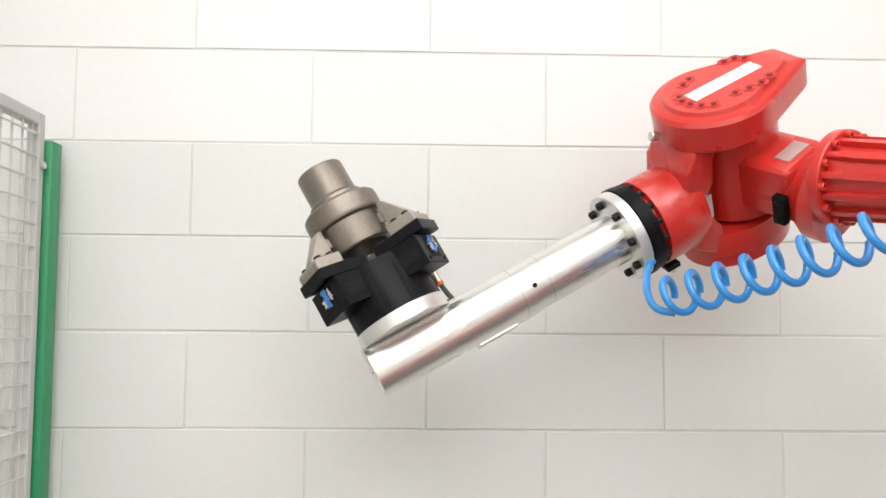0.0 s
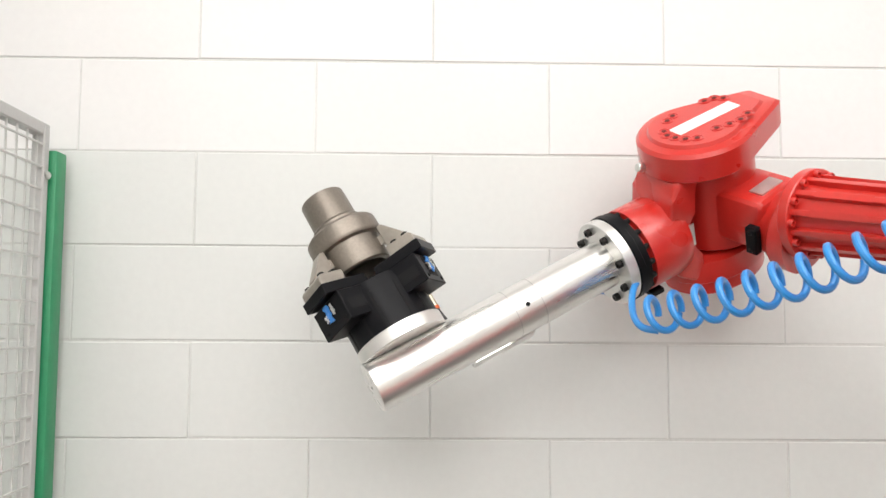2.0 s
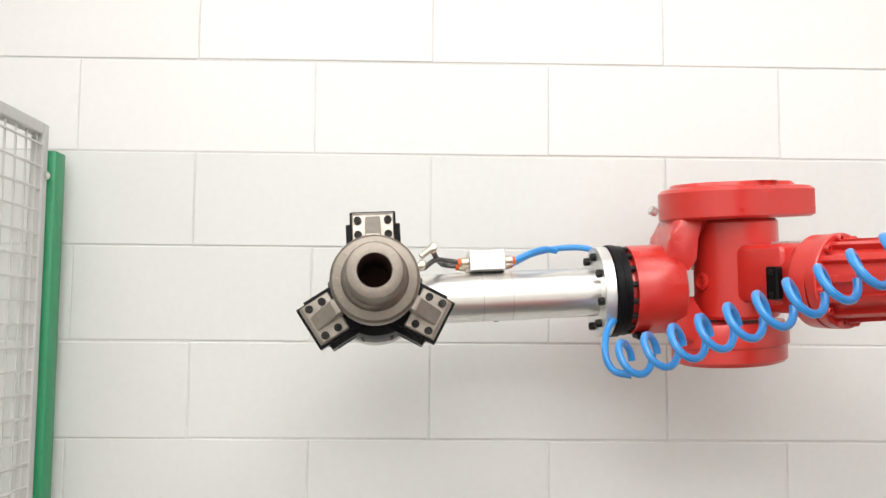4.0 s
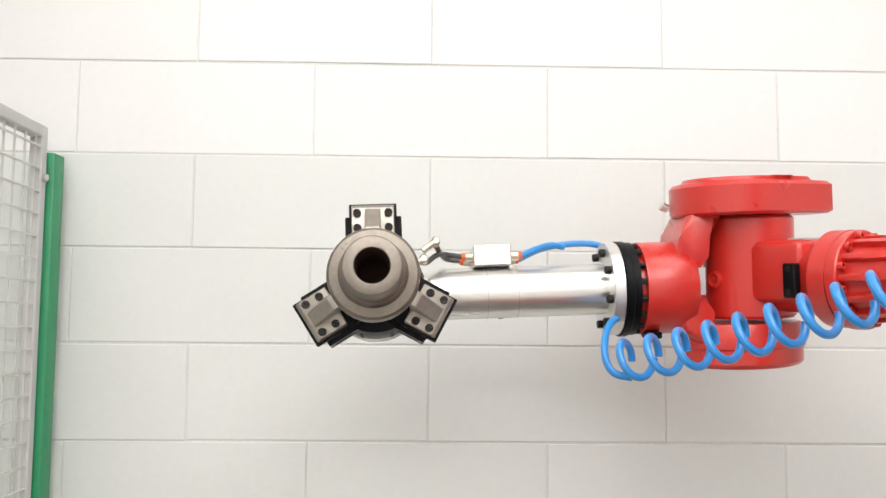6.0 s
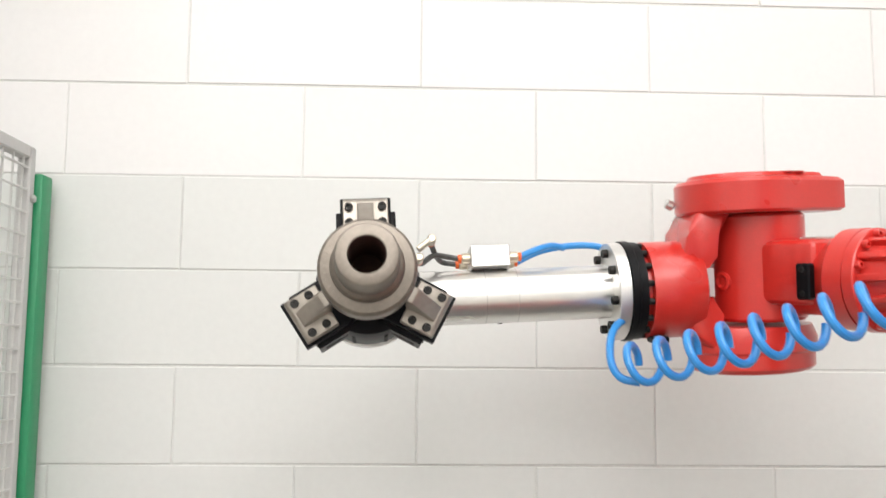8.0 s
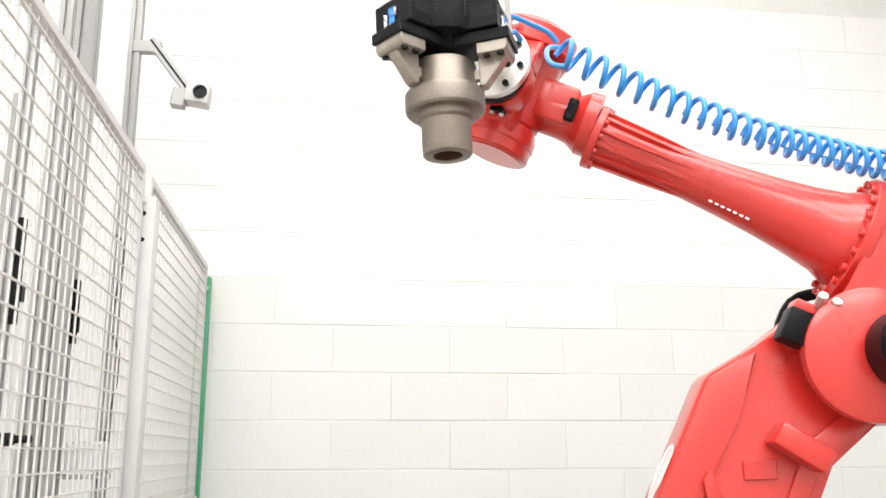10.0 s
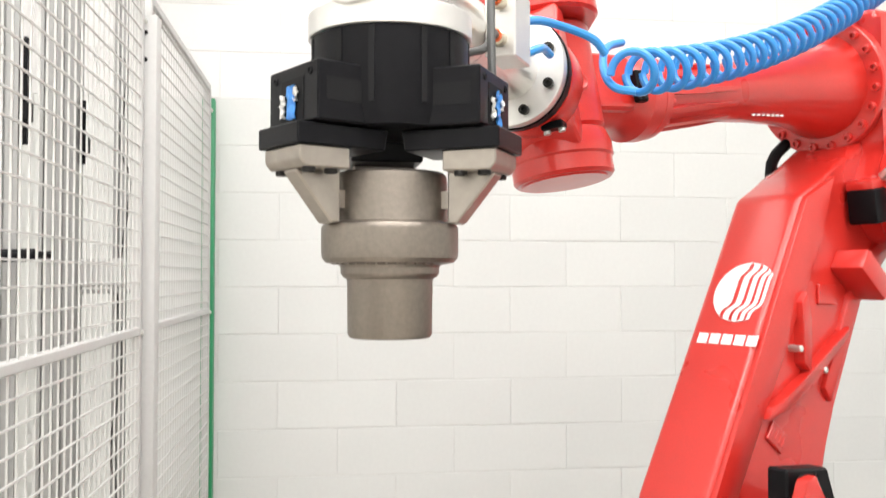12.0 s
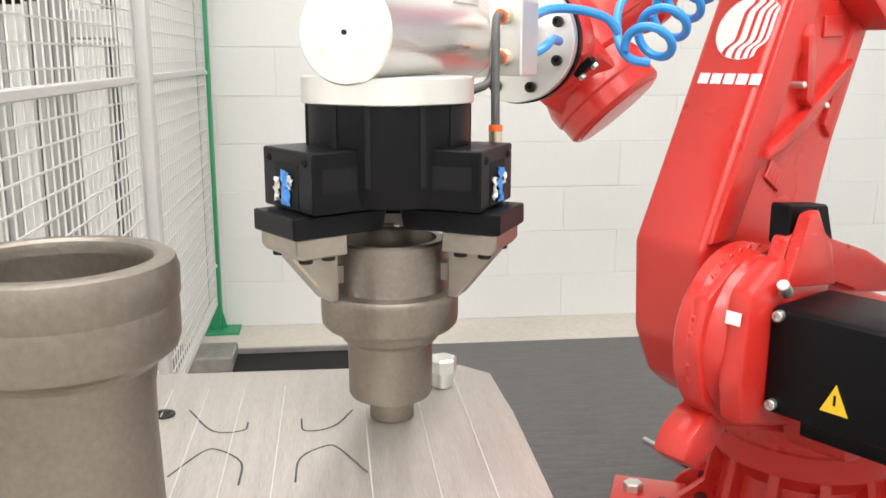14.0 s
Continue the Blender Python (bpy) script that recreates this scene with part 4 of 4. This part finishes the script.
def build_hose():
    h = empty("coiled_air_hose", Matrix(), "glossy blue coiled air hose hanging along the robot forearm", "hose")
    n, r, pitch = 26, 0.0295, 0.042
    first = part("coil_turn", pipe(BM(), [(r * math.cos(2 * math.pi * i / n), r * math.sin(2 * math.pi * i / n), pitch * (i / n - 0.5)) for i in range(n + 1)], 0.0062, 10, 1), HOSE, h)
    turns = [first] + [share("coil_turn", first, Matrix(), h) for _ in range(TURNS - 1)]
    lead = part("lead_hose", pipe(BM(), [(0, 0, 0), (0.05, 0.010, 0.014), (0.105, 0.010, 0.016), (0.150, 0.0, 0.008), (0.172, -0.006, -0.010)], 0.0058, 10, 5), HOSE, h, "straight end of the blue hose")
    lead2 = part("lead_hose", pipe(BM(), [(0, 0, 0), (0.03, -0.004, 0.008), (0.060, 0.010, 0.012), (0.085, 0.020, 0.006)], 0.0058, 10, 5), HOSE, h, "straight end of the blue hose")
    tail = part("tail_hose", pipe(BM(), [(0.0, 0.0, -0.028), (-0.026, 0.01, -0.022), (-0.036, 0.03, 0.0), (-0.030, 0.06, 0.035), (-0.012, 0.09, 0.06), (0.02, 0.12, 0.075)], 0.0062, 10, 5), HOSE, h, "bend at the start of the blue coil")
    return turns, [lead, lead2, tail]


wall_north = build_room()
build_fence()
build_table()
gripper = build_gripper()
casting = build_casting()
robot, links = build_robot()
build_floor_cable()
coil, leads = build_hose()
build_blocks(wall_north)

# ---------------- motion ----------------
# tool pose: seconds, place of the tube's axis above the jaws, turn
TOOL_FIRST = [(0, 0.483, -0.385, 1.586, 166.3, -28.6, 10.0), (0.5, 0.479, -0.365, 1.581, 163.0, -27.7, 12.5), (1, 0.475, -0.343, 1.574, 161.0, -27.4, 13.7),
              (1.5, 0.473, -0.332, 1.572, 159.4, -27.0, 14.7), (2.0, 0.473, -0.332, 1.571, 159.4, -27.0, 14.7), (2.5, 0.472, -0.335, 1.570, 159.8, -26.3, 15.1),
              (3.0, 0.429, -0.287, 1.559, 216.5, -18.5, 7.9), (3.2, 0.404, -0.257, 1.592, 236.7, -13.3, 7.1), (3.6, 0.400, -0.262, 1.655, 258.0, -6.0, 4.5), (4.2, 0.402, -0.275, 1.684, 264.4, -2.8, 2.6),
              (5.5, 0.404, -0.296, 1.686, 264.7, -2.5, 2.1)]
TOOL_SECOND = [(6.5, 0.412, -0.348, 1.702, 264.8, -2.6, 1.7), (7.5, 0.420, -0.391, 1.715, 265.0, -2.5, 1.3), (7.9, 0.418, -0.400, 1.716, 264.5, -2.7, 1.8), (8.0, 0.416, -0.404, 1.718, 263.0, -3.1, 2.5),
               (8.1, 0.410, -0.445, 1.781, 252.0, -1.6, 4.5), (8.2, 0.385, -0.482, 1.872, 229.0, 0.8, 9.9), (8.7, 0.36, -0.85, 2.03, 262, 1, 30), (9.25, 0.40, -1.50, 2.12, 310, 1, 50), (9.8, 0.415, -2.22, 2.11, 350, 0, 63),
               (10.3, 0.368, -2.604, 2.045, 360, 0, 66.9), (10.5, 0.323, -2.801, 1.950, 360, 0, 63.9)]
TOOL_LAST = [(11, 0.291, -2.911, 1.799, 360, 0, 62.2), (11.5, 0.289, -2.924, 1.679, 360, 0, 61.8), (12, 0.286, -2.937, 1.546, 360, 0, 61.7), (12.5, 0.286, -2.944, 1.408, 360, 0, 61.6),
             (13, 0.284, -2.960, 1.3265, 360, 0, 61.6), (13.5, 0.283, -2.968, 1.2600, 360, 0, 61.5), (14, 0.283, -2.966, 1.189, 360, 0, 61.2)]
# start of the coil, as an offset from the flange centre
COIL_START = [(0, 0.04, -0.14, -0.115), (1.5, 0.04, -0.14, -0.11), (2.5, 0.04, -0.14, -0.10), (3.2, 0.01, -0.15, -0.115), (5.5, -0.015, -0.16, -0.118), (8.0, -0.015, -0.16, -0.118), (8.2, -0.05, -0.14, -0.12),
              (9.25, 0.10, -0.12, 0.0), (10.3, 0.175, -0.03, 0.02), (11, 0.185, -0.03, 0.0), (12.5, 0.170, -0.03, 0.0), (14, 0.175, -0.03, 0.0)]
# far end of the coil, as an offset from the elbow flange
COIL_END = [(0, 0.05, 0.38), (2.5, 0.05, 0.38), (3.0, 0.05, 0.45), (3.2, 0.05, 0.44), (5.5, 0.05, 0.29), (8.2, 0.05, 0.29), (10.3, 0.03, 0.27), (14, 0.03, 0.25)]
# wrist turn round the flange axis, forearm swing and dip, degrees
WRIST_LEAN = [(0, 14, 20, 6), (2.5, 13, 20, 6), (3.0, 4, 20, 7), (5.5, 3, 20, 8), (8.0, 3, 20, 8), (8.2, 2, 19, 8), (10.3, -4, 0, 0), (11, 2, 0, 0), (12.5, 9, 0, 0), (14, 9, 0, 0)]


def blend(rows, t):
    if t <= rows[0][0]:
        return rows[0][1:]
    for a, b in zip(rows, rows[1:]):
        if t <= b[0]:
            k = (t - a[0]) / (b[0] - a[0])
            k = k * k * (3 - 2 * k)
            return [p + (q - p) * k for p, q in zip(a[1:], b[1:])]
    return rows[-1][1:]


def arm_poses(tool, lean, swing, dip):
    """Poses of the links, in the robot's space, for one pose of the tool."""
    up = Vector((0, 0, 1))
    x = tool.col[0].to_3d()
    wrist = tool.translation + x * 0.714 * K
    d = Vector((wrist.x - BASE[0], wrist.y - BASE[1], 0))
    h = d.normalized()
    s = Vector((BASE[0], BASE[1], SZ)) + h * R0
    reach = math.hypot(LA, OFF)
    v = ((wrist - s).dot(h), wrist.z - s.z)
    c = math.hypot(*v)
    bend = (L2 ** 2 + c ** 2 - reach ** 2) / (2 * L2 * c)
    a = math.atan2(v[1], v[0]) + math.acos(max(-1, min(1, bend)))
    w = ((wrist - s).dot(h) - L2 * math.cos(a), wrist.z - s.z - L2 * math.sin(a))
    b = math.atan2(w[1], w[0]) - math.atan2(OFF, LA) + radians(dip)
    h = Matrix.Rotation(radians(swing), 3, "Z") @ h
    back = -(h * math.cos(b) + up * math.sin(b))
    n = up.cross(h)
    e = wrist + back * LA - back.cross(-n) * OFF
    s = Vector((BASE[0], BASE[1], SZ)) + h * R0
    five = x.cross(back).normalized()
    if five.z < 0:
        five = -five
    five = Matrix.Rotation(radians(lean), 3, x) @ five
    lower = (e - s).normalized()
    side = (n - lower * n.dot(lower)).normalized()
    shift = Matrix.Translation((-BASE[0], -BASE[1], 0))
    neck_x = (back - five * back.dot(five)).normalized()
    return {"carousel": frame_of((0, 0, 0), h, n, up),
            "lower_arm": shift @ frame_of(s, side.cross(lower), side, lower),
            "forearm": shift @ frame_of(wrist, back, -n, back.cross(-n)),
            "wrist_neck": shift @ frame_of(wrist, neck_x, five.cross(neck_x), five),
            "wrist_hand": shift @ frame_of(wrist, x, five.cross(x), five)}, wrist, back, n


def motions():
    rows = TOOL_FIRST + TOOL_SECOND + TOOL_LAST
    tools = [(t, pose(*p)) for t, *p in rows]
    walk(gripper, tools)
    walk(casting, tools)
    arms = [(t, *arm_poses(m, *blend(WRIST_LEAN, t))) for t, m in tools]
    for name, ob in links.items():
        walk(ob, [(t, p[name]) for t, p, *_ in arms])
    tracks = [[] for _ in coil]
    lead_rows = [[], [], []]
    for (t, tool), (_, _, wrist, back, n) in zip(tools, arms):
        flange = tool.translation + tool.col[0].to_3d() * 0.46 * K
        p0 = flange + Vector(blend(COIL_START, t))
        side, rise = blend(COIL_END, t)
        p3 = wrist + back * 1.14 + Vector((0, 0, rise)) + n * side
        span = p3 - p0
        p1, p2 = p0 + span * 0.33 + Vector((0, 0, -0.07)), p0 + span * 0.66 + Vector((0, 0, -0.055))
        for i, track in enumerate(tracks):
            u = i / (len(coil) - 1)
            u = 1 - (1 - u) ** (1.38 - 0.13 * max(0.0, min(1.0, (t - 8.2) / 2.0)))
            c = (1 - u) ** 3 * p0 + 3 * u * (1 - u) ** 2 * p1 + 3 * u * u * (1 - u) * p2 + u ** 3 * p3
            d = 3 * ((1 - u) ** 2 * (p1 - p0) + 2 * u * (1 - u) * (p2 - p1) + u * u * (p3 - p2))
            z = d.normalized()
            y = (Vector((0, 0, 1)) - z * z.z).normalized()
            track.append((t, frame_of(c, y.cross(z), y, z)))
        lead_rows[2].append((t, Matrix.Translation(p0)))
        for k, z in enumerate((0.024, -0.022)):
            a = tool @ Vector((0.272 * K, -0.066 * K, z * K))
            k2 = max(0.0, min(1.0, (t - 8.2) / 2.0))
            x = ((p0 + Vector((0, 0, 0.02)) - a).normalized() * k2 + (tool.to_3x3() @ Vector((1, -0.12, 0.1))) * (1 - k2)).normalized()
            y = (Vector((0, 0, 1)).cross(x)).normalized()
            lead_rows[k].append((t, frame_of(a, x, y, x.cross(y))))
    for ob, track in zip(coil, tracks):
        walk(ob, track)
    for ob, track in zip(leads, lead_rows):
        walk(ob, track)


motions()
